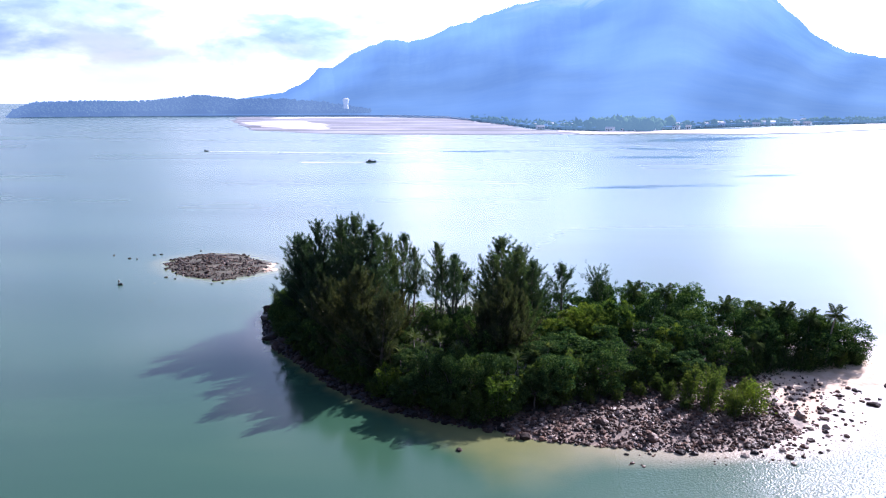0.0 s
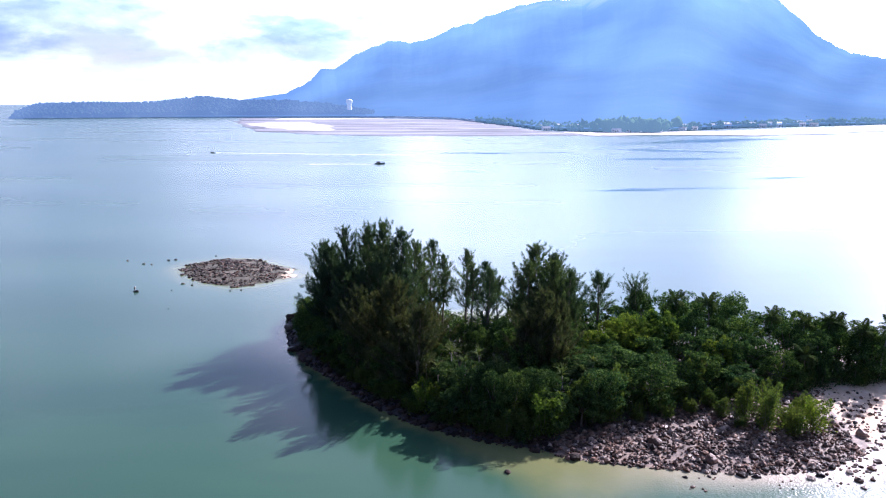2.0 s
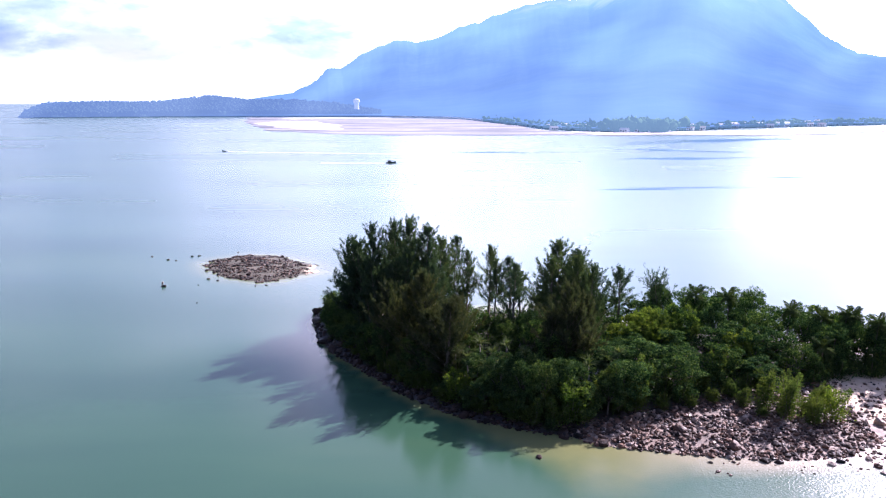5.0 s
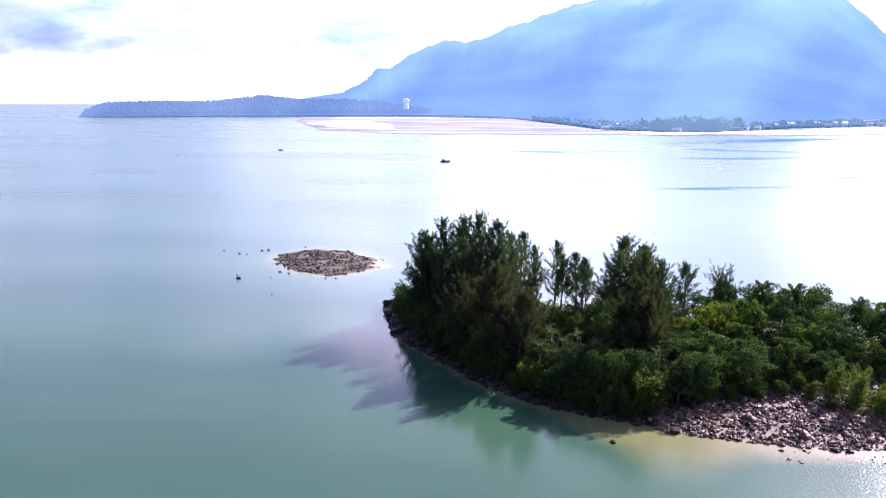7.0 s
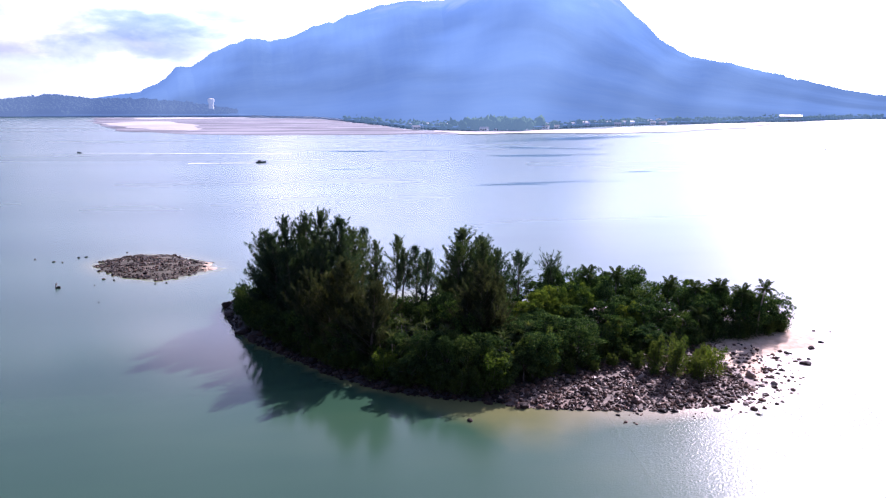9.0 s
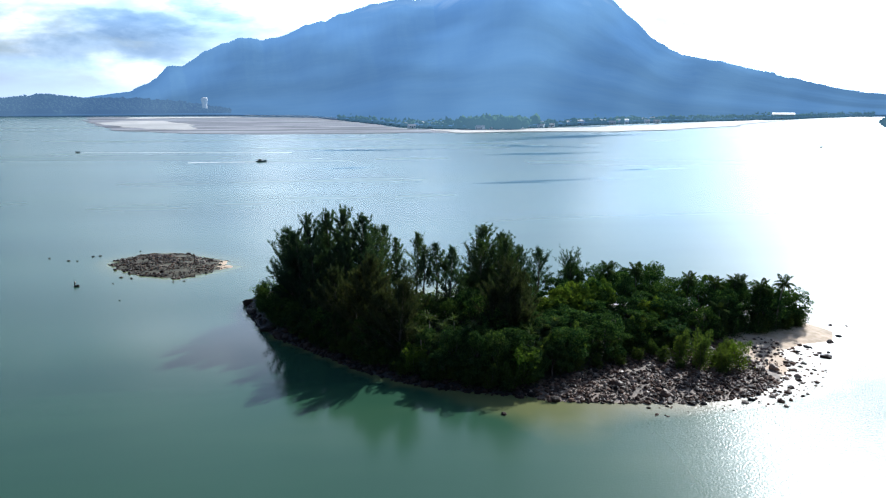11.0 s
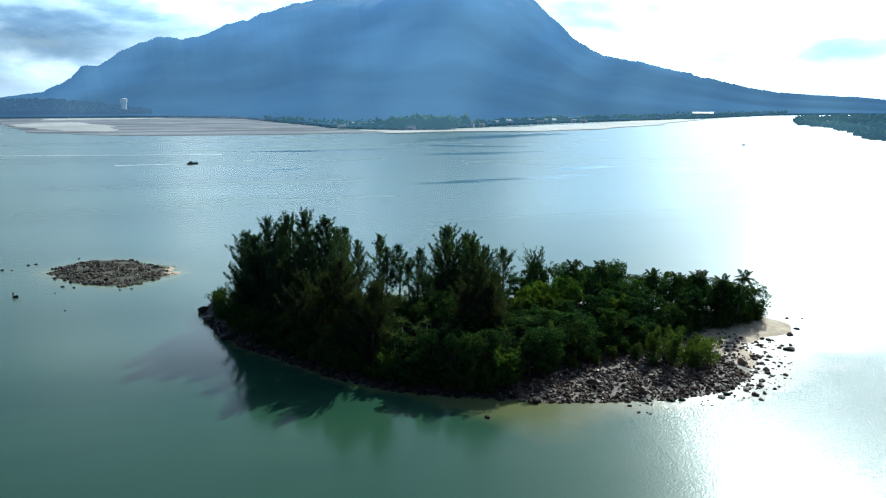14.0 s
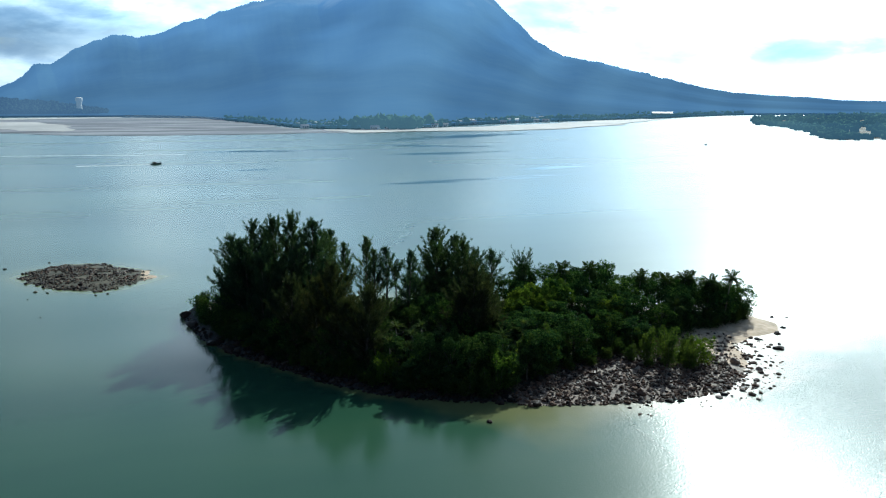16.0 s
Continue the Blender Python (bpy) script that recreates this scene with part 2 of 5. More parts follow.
def water_material():
    m, t, b, L = material("sea_water")
    dep = node(t, "ShaderNodeAttribute", attribute_name="shallow")
    v = place(t)
    flow = place(t, (0.35, 1.0, 1.0))
    deep = ramp(t, ((0.3, (0.022, 0.064, 0.041)), (0.55, (0.035, 0.088, 0.05)), (0.75, (0.06, 0.112, 0.058))))
    L(noise_tex(t, flow, 0.02, 4.0), deep.inputs[0])
    wob = node(t, "ShaderNodeMath", operation="MULTIPLY_ADD")
    wob.inputs[1].default_value, wob.inputs[2].default_value = 0.5, -0.25
    L(noise_tex(t, v, 0.12, 4.0), wob.inputs[0])
    add = node(t, "ShaderNodeMath", operation="ADD")
    L(dep.outputs["Fac"], add.inputs[0])
    L(wob.outputs[0], add.inputs[1])
    bed = ramp(t, ((0.1, 0.0), (0.95, 1.0)), "EASE")
    L(add.outputs[0], bed.inputs[0])
    gate = node(t, "ShaderNodeMath", operation="MULTIPLY")
    L(bed.outputs[0], gate.inputs[0])
    edge = ramp(t, ((0.0, 0.0), (0.3, 1.0)))
    L(dep.outputs["Fac"], edge.inputs[0])
    L(edge.outputs[0], gate.inputs[1])
    pos = t.nodes.new("ShaderNodeNewGeometry")
    sep = t.nodes.new("ShaderNodeSeparateXYZ")
    L(pos.outputs["Position"], sep.inputs[0])
    east = node(t, "ShaderNodeMapRange")
    east.inputs["From Min"].default_value, east.inputs["From Max"].default_value = 10.0, 42.0
    L(sep.outputs[0], east.inputs["Value"])
    bed_tone = mix_colour(t, east.outputs[0], (0.17, 0.175, 0.07), (0.5, 0.4, 0.32))
    L(mix_colour(t, gate.outputs[0], deep.outputs[0], bed_tone), b.inputs["Base Color"])
    # calm slicks and ruffled patches
    slick = ramp(t, ((0.35, 0.25), (0.65, 0.28)))
    L(noise_tex(t, place(t, (0.3, 1.0, 1.0)), 0.012, 4.0), slick.inputs[0])
    # narrow current lines: long calm slicks where the tide runs, x, y, half length, half width, turn
    warp = node(t, "ShaderNodeMath", operation="MULTIPLY_ADD")
    warp.inputs[1].default_value, warp.inputs[2].default_value = 3.6, -1.7
    L(noise_tex(t, place(t, (0.22, 1.5, 1.0)), 0.08, 5.0, 0.6), warp.inputs[0])
    calm_lines = None
    for cx, cy, half, wide, turn in SLICKS:
        mp = node(t, "ShaderNodeMapping", vector_type="TEXTURE")
        mp.inputs["Location"].default_value = (cx, cy, 0)
        mp.inputs["Rotation"].default_value = (0, 0, radians(turn))
        mp.inputs["Scale"].default_value = (half, wide, 1)
        spot = t.nodes.new("ShaderNodeNewGeometry")
        L(spot.outputs["Position"], mp.inputs[0])
        far = node(t, "ShaderNodeVectorMath", operation="LENGTH")
        L(mp.outputs[0], far.inputs[0])
        rim = node(t, "ShaderNodeMath", operation="ADD")
        L(far.outputs["Value"], rim.inputs[0])
        L(warp.outputs[0], rim.inputs[1])
        inner = ramp(t, ((0.1, 1.0), (1.0, 0.0)), "EASE")
        L(rim.outputs[0], inner.inputs[0])
        if calm_lines is None:
            calm_lines = inner.outputs[0]
        else:
            most = node(t, "ShaderNodeMath", operation="MAXIMUM")
            L(calm_lines, most.inputs[0])
            L(inner.outputs[0], most.inputs[1])
            calm_lines = most.outputs[0]
    less = node(t, "ShaderNodeMath", operation="MULTIPLY_ADD")
    less.inputs[1].default_value = -0.19
    L(calm_lines, less.inputs[0])
    L(slick.outputs[0], less.inputs[2])
    still = node(t, "ShaderNodeAttribute", attribute_name="lee")
    gloss = node(t, "ShaderNodeMath", operation="MULTIPLY_ADD")
    gloss.inputs[1].default_value = -0.19
    L(still.outputs["Fac"], gloss.inputs[0])
    L(less.outputs[0], gloss.inputs[2])
    chop = node(t, "ShaderNodeAttribute", attribute_name="ruffle")
    gloss2 = node(t, "ShaderNodeMath", operation="MULTIPLY_ADD")
    gloss2.inputs[1].default_value = 0.08
    L(chop.outputs["Fac"], gloss2.inputs[0])
    L(gloss.outputs[0], gloss2.inputs[2])
    L(gloss2.outputs[0], b.inputs["Roughness"])
    b.inputs["IOR"].default_value = 1.33
    h = node(t, "ShaderNodeMath", operation="MULTIPLY_ADD")
    h.inputs[1].default_value = 0.8
    L(noise_tex(t, place(t, (0.9, 1.2, 1.0)), 1.7, 3.0, 0.5), h.inputs[0])
    L(noise_tex(t, place(t, (0.9, 1.2, 1.0)), 4.2, 2.0, 0.5), h.inputs[2])
    # the lee of the island lies calmer
    lee = node(t, "ShaderNodeAttribute", attribute_name="ripple")
    calm = node(t, "ShaderNodeMath", operation="MULTIPLY")
    calm.inputs[1].default_value = 0.85
    L(lee.outputs["Fac"], calm.inputs[0])
    bump(t, h.outputs[0], 0.3, 0.3, b)
    L(calm.outputs[0], t.nodes["Bump"].inputs["Strength"])
    return m


water_mat = water_material()


def haze_glow_material(name, dark, light, air, strength):
    """Far forest and walls; sea haze, light shafts and cloud cap painted as emission."""
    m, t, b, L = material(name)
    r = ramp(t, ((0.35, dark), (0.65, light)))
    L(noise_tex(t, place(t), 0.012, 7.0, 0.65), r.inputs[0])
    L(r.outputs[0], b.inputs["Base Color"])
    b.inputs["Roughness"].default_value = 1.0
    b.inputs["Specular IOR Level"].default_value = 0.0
    # haze: the air's scattered light put into the surface's own glow
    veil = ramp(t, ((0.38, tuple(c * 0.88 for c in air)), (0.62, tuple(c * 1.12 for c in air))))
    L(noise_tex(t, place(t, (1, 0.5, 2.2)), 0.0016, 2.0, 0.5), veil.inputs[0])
    # painted mist, its glow stronger towards the cloud base
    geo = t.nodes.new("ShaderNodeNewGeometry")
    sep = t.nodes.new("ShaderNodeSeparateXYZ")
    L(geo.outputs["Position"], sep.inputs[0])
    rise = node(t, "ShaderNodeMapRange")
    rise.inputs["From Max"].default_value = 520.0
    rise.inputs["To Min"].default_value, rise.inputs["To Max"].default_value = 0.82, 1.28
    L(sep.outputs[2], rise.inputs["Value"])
    # slanting light shafts painted into the glow, by bearing from the bay
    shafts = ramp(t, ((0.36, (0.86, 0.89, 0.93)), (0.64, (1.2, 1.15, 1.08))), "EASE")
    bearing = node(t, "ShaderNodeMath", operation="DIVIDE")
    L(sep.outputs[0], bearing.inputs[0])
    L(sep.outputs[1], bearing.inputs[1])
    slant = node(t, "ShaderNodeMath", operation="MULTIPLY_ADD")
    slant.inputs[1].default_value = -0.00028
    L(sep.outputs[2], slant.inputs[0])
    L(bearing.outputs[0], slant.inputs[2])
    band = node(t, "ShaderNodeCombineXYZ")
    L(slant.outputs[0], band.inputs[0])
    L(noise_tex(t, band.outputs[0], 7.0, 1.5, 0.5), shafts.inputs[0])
    painted_haze = mix_colour(t, 1.0, mix_colour(t, 1.0, veil.outputs[0], rise.outputs[0], "MULTIPLY"), shafts.outputs[0], "MULTIPLY")
    # cloud cap painted over the top as pale emission
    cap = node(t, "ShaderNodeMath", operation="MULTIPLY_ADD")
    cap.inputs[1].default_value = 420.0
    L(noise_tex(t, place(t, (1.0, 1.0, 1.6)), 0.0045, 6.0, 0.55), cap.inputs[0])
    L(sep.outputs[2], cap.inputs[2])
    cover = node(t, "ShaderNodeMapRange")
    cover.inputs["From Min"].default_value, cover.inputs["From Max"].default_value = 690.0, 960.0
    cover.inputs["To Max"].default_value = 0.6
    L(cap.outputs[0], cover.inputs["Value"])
    L(mix_colour(t, cover.outputs[0], painted_haze, (0.55, 0.68, 0.85)), b.inputs["Emission Color"])
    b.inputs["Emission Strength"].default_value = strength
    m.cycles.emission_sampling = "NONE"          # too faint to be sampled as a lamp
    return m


# blue distance haze sits in the emission of these forest materials
mountain_mat = haze_glow_material("far_mountain_forest_painted_haze", (0.01, 0.018, 0.012), (0.02, 0.03, 0.02), (0.128, 0.255, 0.475), 0.78)
foreland_mat = haze_glow_material("far_foreland_forest_painted_haze", (0.015, 0.028, 0.018), (0.03, 0.046, 0.03), (0.115, 0.205, 0.36), 0.76)
near_far_mat = haze_glow_material("far_shore_forest_painted_haze", (0.03, 0.055, 0.03), (0.06, 0.1, 0.05), (0.115, 0.225, 0.33), 0.55)


def plain(name, colour, rough=0.6, metal=0.0, spread=0.15):
    m, t, b, L = material(name)
    lo, hi = tuple(c * (1 - spread) for c in colour), tuple(min(1, c * (1 + spread)) for c in colour)
    r = ramp(t, ((0.3, lo), (0.7, hi)))
    co = t.nodes.new("ShaderNodeTexCoord")
    L(noise_tex(t, co.outputs["Object"], 2.0, 5.0), r.inputs[0])
    L(r.outputs[0], b.inputs["Base Color"])
    b.inputs["Roughness"].default_value, b.inputs["Metallic"].default_value = rough, metal
    return m


tan_wall = plain("tan_painted_wall", (0.6, 0.55, 0.48), 0.7)
tin_roof = plain("weathered_tin_roof", (0.5, 0.52, 0.54), 0.45)
pale_roof = plain("bright_white_roof", (0.8, 0.8, 0.8), 0.5)
# village and water tower surfaces that also glow with painted haze
hazy_white = haze_glow_material("white_wall_painted_haze", (0.46, 0.46, 0.45), (0.58, 0.58, 0.57), (0.16, 0.22, 0.3), 0.75)
hazy_tan = haze_glow_material("tan_wall_painted_haze", (0.36, 0.33, 0.3), (0.45, 0.42, 0.38), (0.13, 0.2, 0.3), 0.65)
hazy_roof = haze_glow_material("brown_roof_painted_haze", (0.2, 0.17, 0.16), (0.27, 0.24, 0.22), (0.13, 0.2, 0.3), 0.65)
dark_glass = plain("dark_window", (0.03, 0.035, 0.04), 0.2)
hull_paint = plain("dark_hull_paint", (0.06, 0.085, 0.1), 0.5)
deck_wood = plain("weathered_deck_wood", (0.22, 0.17, 0.12), 0.8)
foam = plain("white_foam", (0.8, 0.83, 0.85), 0.7)


# ---------------------------------------------------------------- mesh helpers
def mesh_of(name, verts, faces, mats, smooth=False, slots=None):
    me = bpy.data.meshes.new(name)
    me.from_pydata([tuple(map(float, v)) for v in verts], [], [tuple(map(int, f)) for f in faces])
    for m in (mats if isinstance(mats, (list, tuple)) else [mats]):
        me.materials.append(m)
    if slots is not None:
        me.polygons.foreach_set("material_index", np.asarray(slots, dtype=np.int32))
    if smooth:
        me.polygons.foreach_set("use_smooth", np.ones(len(me.polygons), dtype=bool))
    me.update()
    return me


def quads_mesh(name, verts, mat):
    """verts: (n, 4, 3), one quad each."""
    n = len(verts)
    me = bpy.data.meshes.new(name)
    me.vertices.add(n * 4)
    me.vertices.foreach_set("co", np.asarray(verts, dtype=np.float32).ravel())
    me.loops.add(n * 4)
    me.loops.foreach_set("vertex_index", np.arange(n * 4, dtype=np.int32))
    me.polygons.add(n)
    me.polygons.foreach_set("loop_start", np.arange(0, n * 4, 4, dtype=np.int32))
    me.materials.append(mat)
    me.update(calc_edges=True)
    return me


def child(name, me, parent, label=""):
    ob = new(name, me)
    ob.parent = parent
    return tagged(ob, label)


def unit(a):
    return a / np.maximum(np.linalg.norm(a, axis=-1, keepdims=True), 1e-9)


def blades(base, along, up, length, width):
    """Pointed leaves: base and direction each (n, 3)."""
    side = unit(np.cross(along, up)) * (width[:, None] / 2)
    mid = base + along * (length[:, None] * 0.45)
    tip = base + along * length[:, None]
    return np.stack([base, mid + side, tip, mid - side], axis=1)


def tube(points, radii, sides=6):
    """A tapering tube along points."""
    pts = [Vector(p) for p in points]
    verts, faces = [], []
    for i, p in enumerate(pts):
        d = (pts[min(i + 1, len(pts) - 1)] - pts[max(i - 1, 0)]).normalized()
        a = d.orthogonal().normalized()
        c = d.cross(a)
        for k in range(sides):
            w = 2 * math.pi * k / sides
            verts.append(p + (a * math.cos(w) + c * math.sin(w)) * radii[i])
    for i in range(len(pts) - 1):
        for k in range(sides):
            k2 = (k + 1) % sides
            faces.append((i * sides + k, i * sides + k2, (i + 1) * sides + k2, (i + 1) * sides + k))
    faces.append(tuple(range(sides))[::-1])
    faces.append(tuple((len(pts) - 1) * sides + k for k in range(sides)))
    return verts, faces


def joined(pieces):
    verts, faces = [], []
    for v, f in pieces:
        o = len(verts)
        verts += list(v)
        faces += [tuple(i + o for i in q) for q in f]
    return verts, faces


def box(x0, y0, z0, x1, y1, z1):
    v = [(x, y, z) for z in (z0, z1) for y in (y0, y1) for x in (x0, x1)]
    return v, [(0, 2, 3, 1), (4, 5, 7, 6), (0, 1, 5, 4), (2, 6, 7, 3), (0, 4, 6, 2), (1, 3, 7, 5)]


# ---------------------------------------------------------------- plan of the island and the islet
ISLAND = np.array([(-34, 154), (-31, 137), (-26.5, 127), (-20.5, 118), (-14.8, 109.3), (-9, 102.7), (-4, 99.5), (1.5, 96.8),
                   (6, 95), (9.5, 92.6), (14, 91.2), (20, 90), (26, 89), (32, 89), (37, 90), (42, 93), (47, 98), (50, 103),
                   (51, 107), (57, 110), (63.6, 111), (67, 116), (66, 121), (60, 127), (50, 132), (38, 139), (27, 145),
                   (10, 151), (-5, 155), (-18, 158), (-29, 158)], dtype=float)
ISLET = np.array([(-68, 198), (-64, 190), (-57, 182), (-50, 178.5), (-44.5, 182), (-39, 190), (-41, 196), (-46, 203), (-52, 209),
                  (-60, 210), (-66, 205)], dtype=float)


def inside_distance(poly, x, y):
    """Distance to the outline, positive inside."""
    if np.ndim(x) == 0 and np.ndim(y) == 0:
        x, y, near, odd = float(x), float(y), 1e18, False
        ring = poly.tolist()
        for (x0, y0), (x1, y1) in zip(ring, ring[1:] + ring[:1]):
            dx, dy = x1 - x0, y1 - y0
            k = min(1.0, max(0.0, ((x - x0) * dx + (y - y0) * dy) / (dx * dx + dy * dy)))
            near = min(near, (x - x0 - k * dx) ** 2 + (y - y0 - k * dy) ** 2)
            if (y0 > y) != (y1 > y) and x < dx * (y - y0) / dy + x0:
                odd = not odd
        return math.sqrt(near) if odd else -math.sqrt(near)
    x, y = np.asarray(x, float), np.asarray(y, float)
    best, odd = np.full(x.shape, 1e9), np.zeros(x.shape, bool)
    for (x0, y0), (x1, y1) in zip(poly, np.roll(poly, -1, axis=0)):
        dx, dy = x1 - x0, y1 - y0
        k = np.clip(((x - x0) * dx + (y - y0) * dy) / (dx * dx + dy * dy), 0, 1)
        best = np.minimum(best, np.hypot(x - x0 - k * dx, y - y0 - k * dy))
        if y0 != y1:
            odd ^= ((y0 > y) != (y1 > y)) & (x < dx * (y - y0) / dy + x0)
    return np.where(odd, best, -best)


def islet_inside(x, y):
    """Distance to the islet's uneven rim, positive inside."""
    wave = np.vectorize(lambda a, b: 2.4 * noise.noise((a * 0.16, b * 0.2, 5)) + 1.2 * noise.noise((a * 0.5, b * 0.5, 9)))
    return inside_distance(ISLET, x, y) + wave(x, y) - 0.5


def veg_front(x):
    """Where the plants begin on the near side."""
    return np.interp(x, (-34, -31, -26, -20, -14, -9, -4, 1.5, 7, 10, 16, 22, 30, 40, 46, 55, 64),
                     (150, 139.5, 129.5, 120.5, 112, 105.5, 101.5, 98, 97, 98.5, 100, 102.8, 105.5, 109, 112.5, 115, 119))


def island_height(x, y):
    x, y = np.asarray(x, float), np.asarray(y, float)
    d = inside_distance(ISLAND, x, y)
    land = 1.2 * (1 - np.exp(-np.maximum(d, 0) / 9)) + 0.7 * np.clip((d - 8) / 16, 0, 1)
    bluff = 1.9 * np.clip((-20 - x) / 8, 0, 1) * np.clip((d - 0.2) / 2.6, 0, 1)
    return np.where(d > 0, land + bluff + 0.02, np.maximum(0.1 * d, -2.5))


rng = np.random.default_rng(7)


def build_island():
    xs, ys = np.arange(-44, 78, 0.8), np.arange(78, 170, 0.8)
    X, Y = np.meshgrid(xs, ys)
    Z = island_height(X, Y)
    d = inside_distance(ISLAND, X, Y)
    rough = np.array([[noise.noise((a * 0.5, b * 0.5, 0)) + 0.5 * noise.noise((a * 1.7, b * 1.7, 3)) for a in xs] for b in ys])
    Z = Z + rough * 0.22 * np.clip(d / 3 + 0.2, 0.1, 1) * np.where(X > 45, 0.25, 1)
    w = len(xs)
    verts = np.stack([X, Y, Z], -1).reshape(-1, 3)
    faces, slots = [], []
    front = veg_front(X)
    for j in range(len(ys) - 1):
        for i in range(w - 1):
            faces.append((j * w + i, j * w + i + 1, (j + 1) * w + i + 1, (j + 1) * w + i))
            x, y = X[j, i], Y[j, i]
            if x > 44.5 + rough[j, i] * 2 and y < 118 or x > 62:
                slots.append(2)
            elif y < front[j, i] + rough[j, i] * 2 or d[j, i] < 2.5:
                # shore ground west of about x=7 takes the darker, shade-toned slot
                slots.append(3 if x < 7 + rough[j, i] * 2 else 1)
            else:
                slots.append(0)
    ob = new("ground_island", mesh_of("ground_island", verts, faces, [soil, gravel, sand, ledge], True, slots))
    tagged(ob, "low wooded island of dark soil with stony shore and pale sand spit", "island", kind="structure")


def build_islet():
    xs, ys = np.arange(-76, -32, 0.8), np.arange(170, 218, 0.8)
    X, Y = np.meshgrid(xs, ys)
    d = islet_inside(X, Y)
    Z = np.where(d > 0, 0.7 * (1 - np.exp(-d / 4.5)) + 0.02, np.maximum(0.1 * d, -2))
    w = len(xs)
    faces, slots = [], []
    for j in range(len(ys) - 1):
        for i in range(w - 1):
            faces.append((j * w + i, j * w + i + 1, (j + 1) * w + i + 1, (j + 1) * w + i))
            slots.append(1 if X[j, i] > -42.0 + 1.4 * noise.noise((X[j, i] * 0.4, Y[j, i] * 0.4, 3)) and Y[j, i] < 197 else 0)
    ob = new("ground_islet", mesh_of("ground_islet", np.stack([X, Y, Z], -1).reshape(-1, 3), faces, [islet_ground, sand], True, slots))
    tagged(ob, "low rocky islet of brown stones with a sandy end", "islet", kind="structure")


def build_water():
    def axis(lo, hi, step, far):
        a = list(np.arange(lo, hi + step, step))
        s, up = step, a[-1]
        while up < far:
            s *= 1.22
            up += s
            a.append(up)
        s, down = step, a[0]
        while down > -far:
            s *= 1.22
            down -= s
            a.insert(0, down)
        return np.array(a)
    xs, ys = axis(-90, 90, 2.5, 9000), axis(40, 230, 2.5, 9000)
    X, Y = np.meshgrid(xs, ys)
    w = len(xs)
    faces = [(j * w + i, j * w + i + 1, (j + 1) * w + i + 1, (j + 1) * w + i) for j in range(len(ys) - 1) for i in range(w - 1)]
    me = mesh_of("water_sea", np.stack([X, Y, 0 * X], -1).reshape(-1, 3), faces, water_mat, True)
    # how shallow the sand bed lies: 1 at the shore, 0 in open water; widest off the sandy east end
    d = -inside_distance(ISLAND, X, Y)
    reach = np.interp(X, (-40, -8, 1, 6, 11, 18, 34, 48, 62, 90), (1.5, 2.5, 12, 20, 17, 8, 5, 10, 18, 26))
    sh = np.clip(1 - d / reach, 0, 1)
    sh = np.maximum(sh, np.clip(1 + inside_distance(ISLET, X, Y) / 8, 0, 1) * 0.7)
    at = me.attributes.new("shallow", "FLOAT", "POINT")
    at.data.foreach_set("value", sh.ravel().astype(np.float32))
    def ease(v):
        v = np.clip(v, 0, 1)
        return v * v * (3 - 2 * v)

    lee = ease(1.15 - d / 44) * ease((24 - X) / 50) * ease((155 - Y) / 40)
    me.attributes.new("lee", "FLOAT", "POINT").data.foreach_set("value", lee.ravel().astype(np.float32))
    ripple = (1 - 0.72 * lee) * ease(1.1 - d / 120) * ease((140 - Y) / 55) * (0.06 + 0.72 * ease((X - 6) / 58))
    me.attributes.new("ripple", "FLOAT", "POINT").data.foreach_set("value", ripple.ravel().astype(np.float32))
    ruffle = ease((X - 5) / 55) * ease((280 - Y) / 150)
    me.attributes.new("ruffle", "FLOAT", "POINT").data.foreach_set("value", ruffle.ravel().astype(np.float32))
    tagged(new("water_sea", me), "calm green tidal sea water with faint ripples", "sea", kind="structure")


build_water()
build_island()
build_islet()


# ---------------------------------------------------------------- distance: mountain, foreland, flats, far banks
RIDGE_AZ = (-18, -13.8, -10.7, -9.1, -8.4, -7.4, -6.3, -3.6, -2.3, -0.9, 0.4, 1.8, 4.4, 6.6, 9.2, 10.4, 13, 16, 19, 21, 22.6, 24, 25.6, 28.2, 32.2, 35, 36.8, 39, 41.3, 43, 50, 60)
RIDGE_UP = (-.004, -.002, .006, .021, .034, .034, .049, .068, .064, .07, .081, .088, .104, .112, .113, .125, .15, .158, .14, .11, .084, .062, .048, .039, .022, .01, .005, .002, .0, -.003, -.006, -.006)
SHORE_AZ = (-18, -6, 0, 3, 6, 9, 14, 19, 28, 32, 36, 40, 60)
SHORE_OUT = (1790, 1740, 1590, 1300, 1060, 985, 985, 1160, 1420, 1580, 1870, 2000, 2000)


def shore_out(az):
    return np.interp(az, SHORE_AZ, SHORE_OUT)


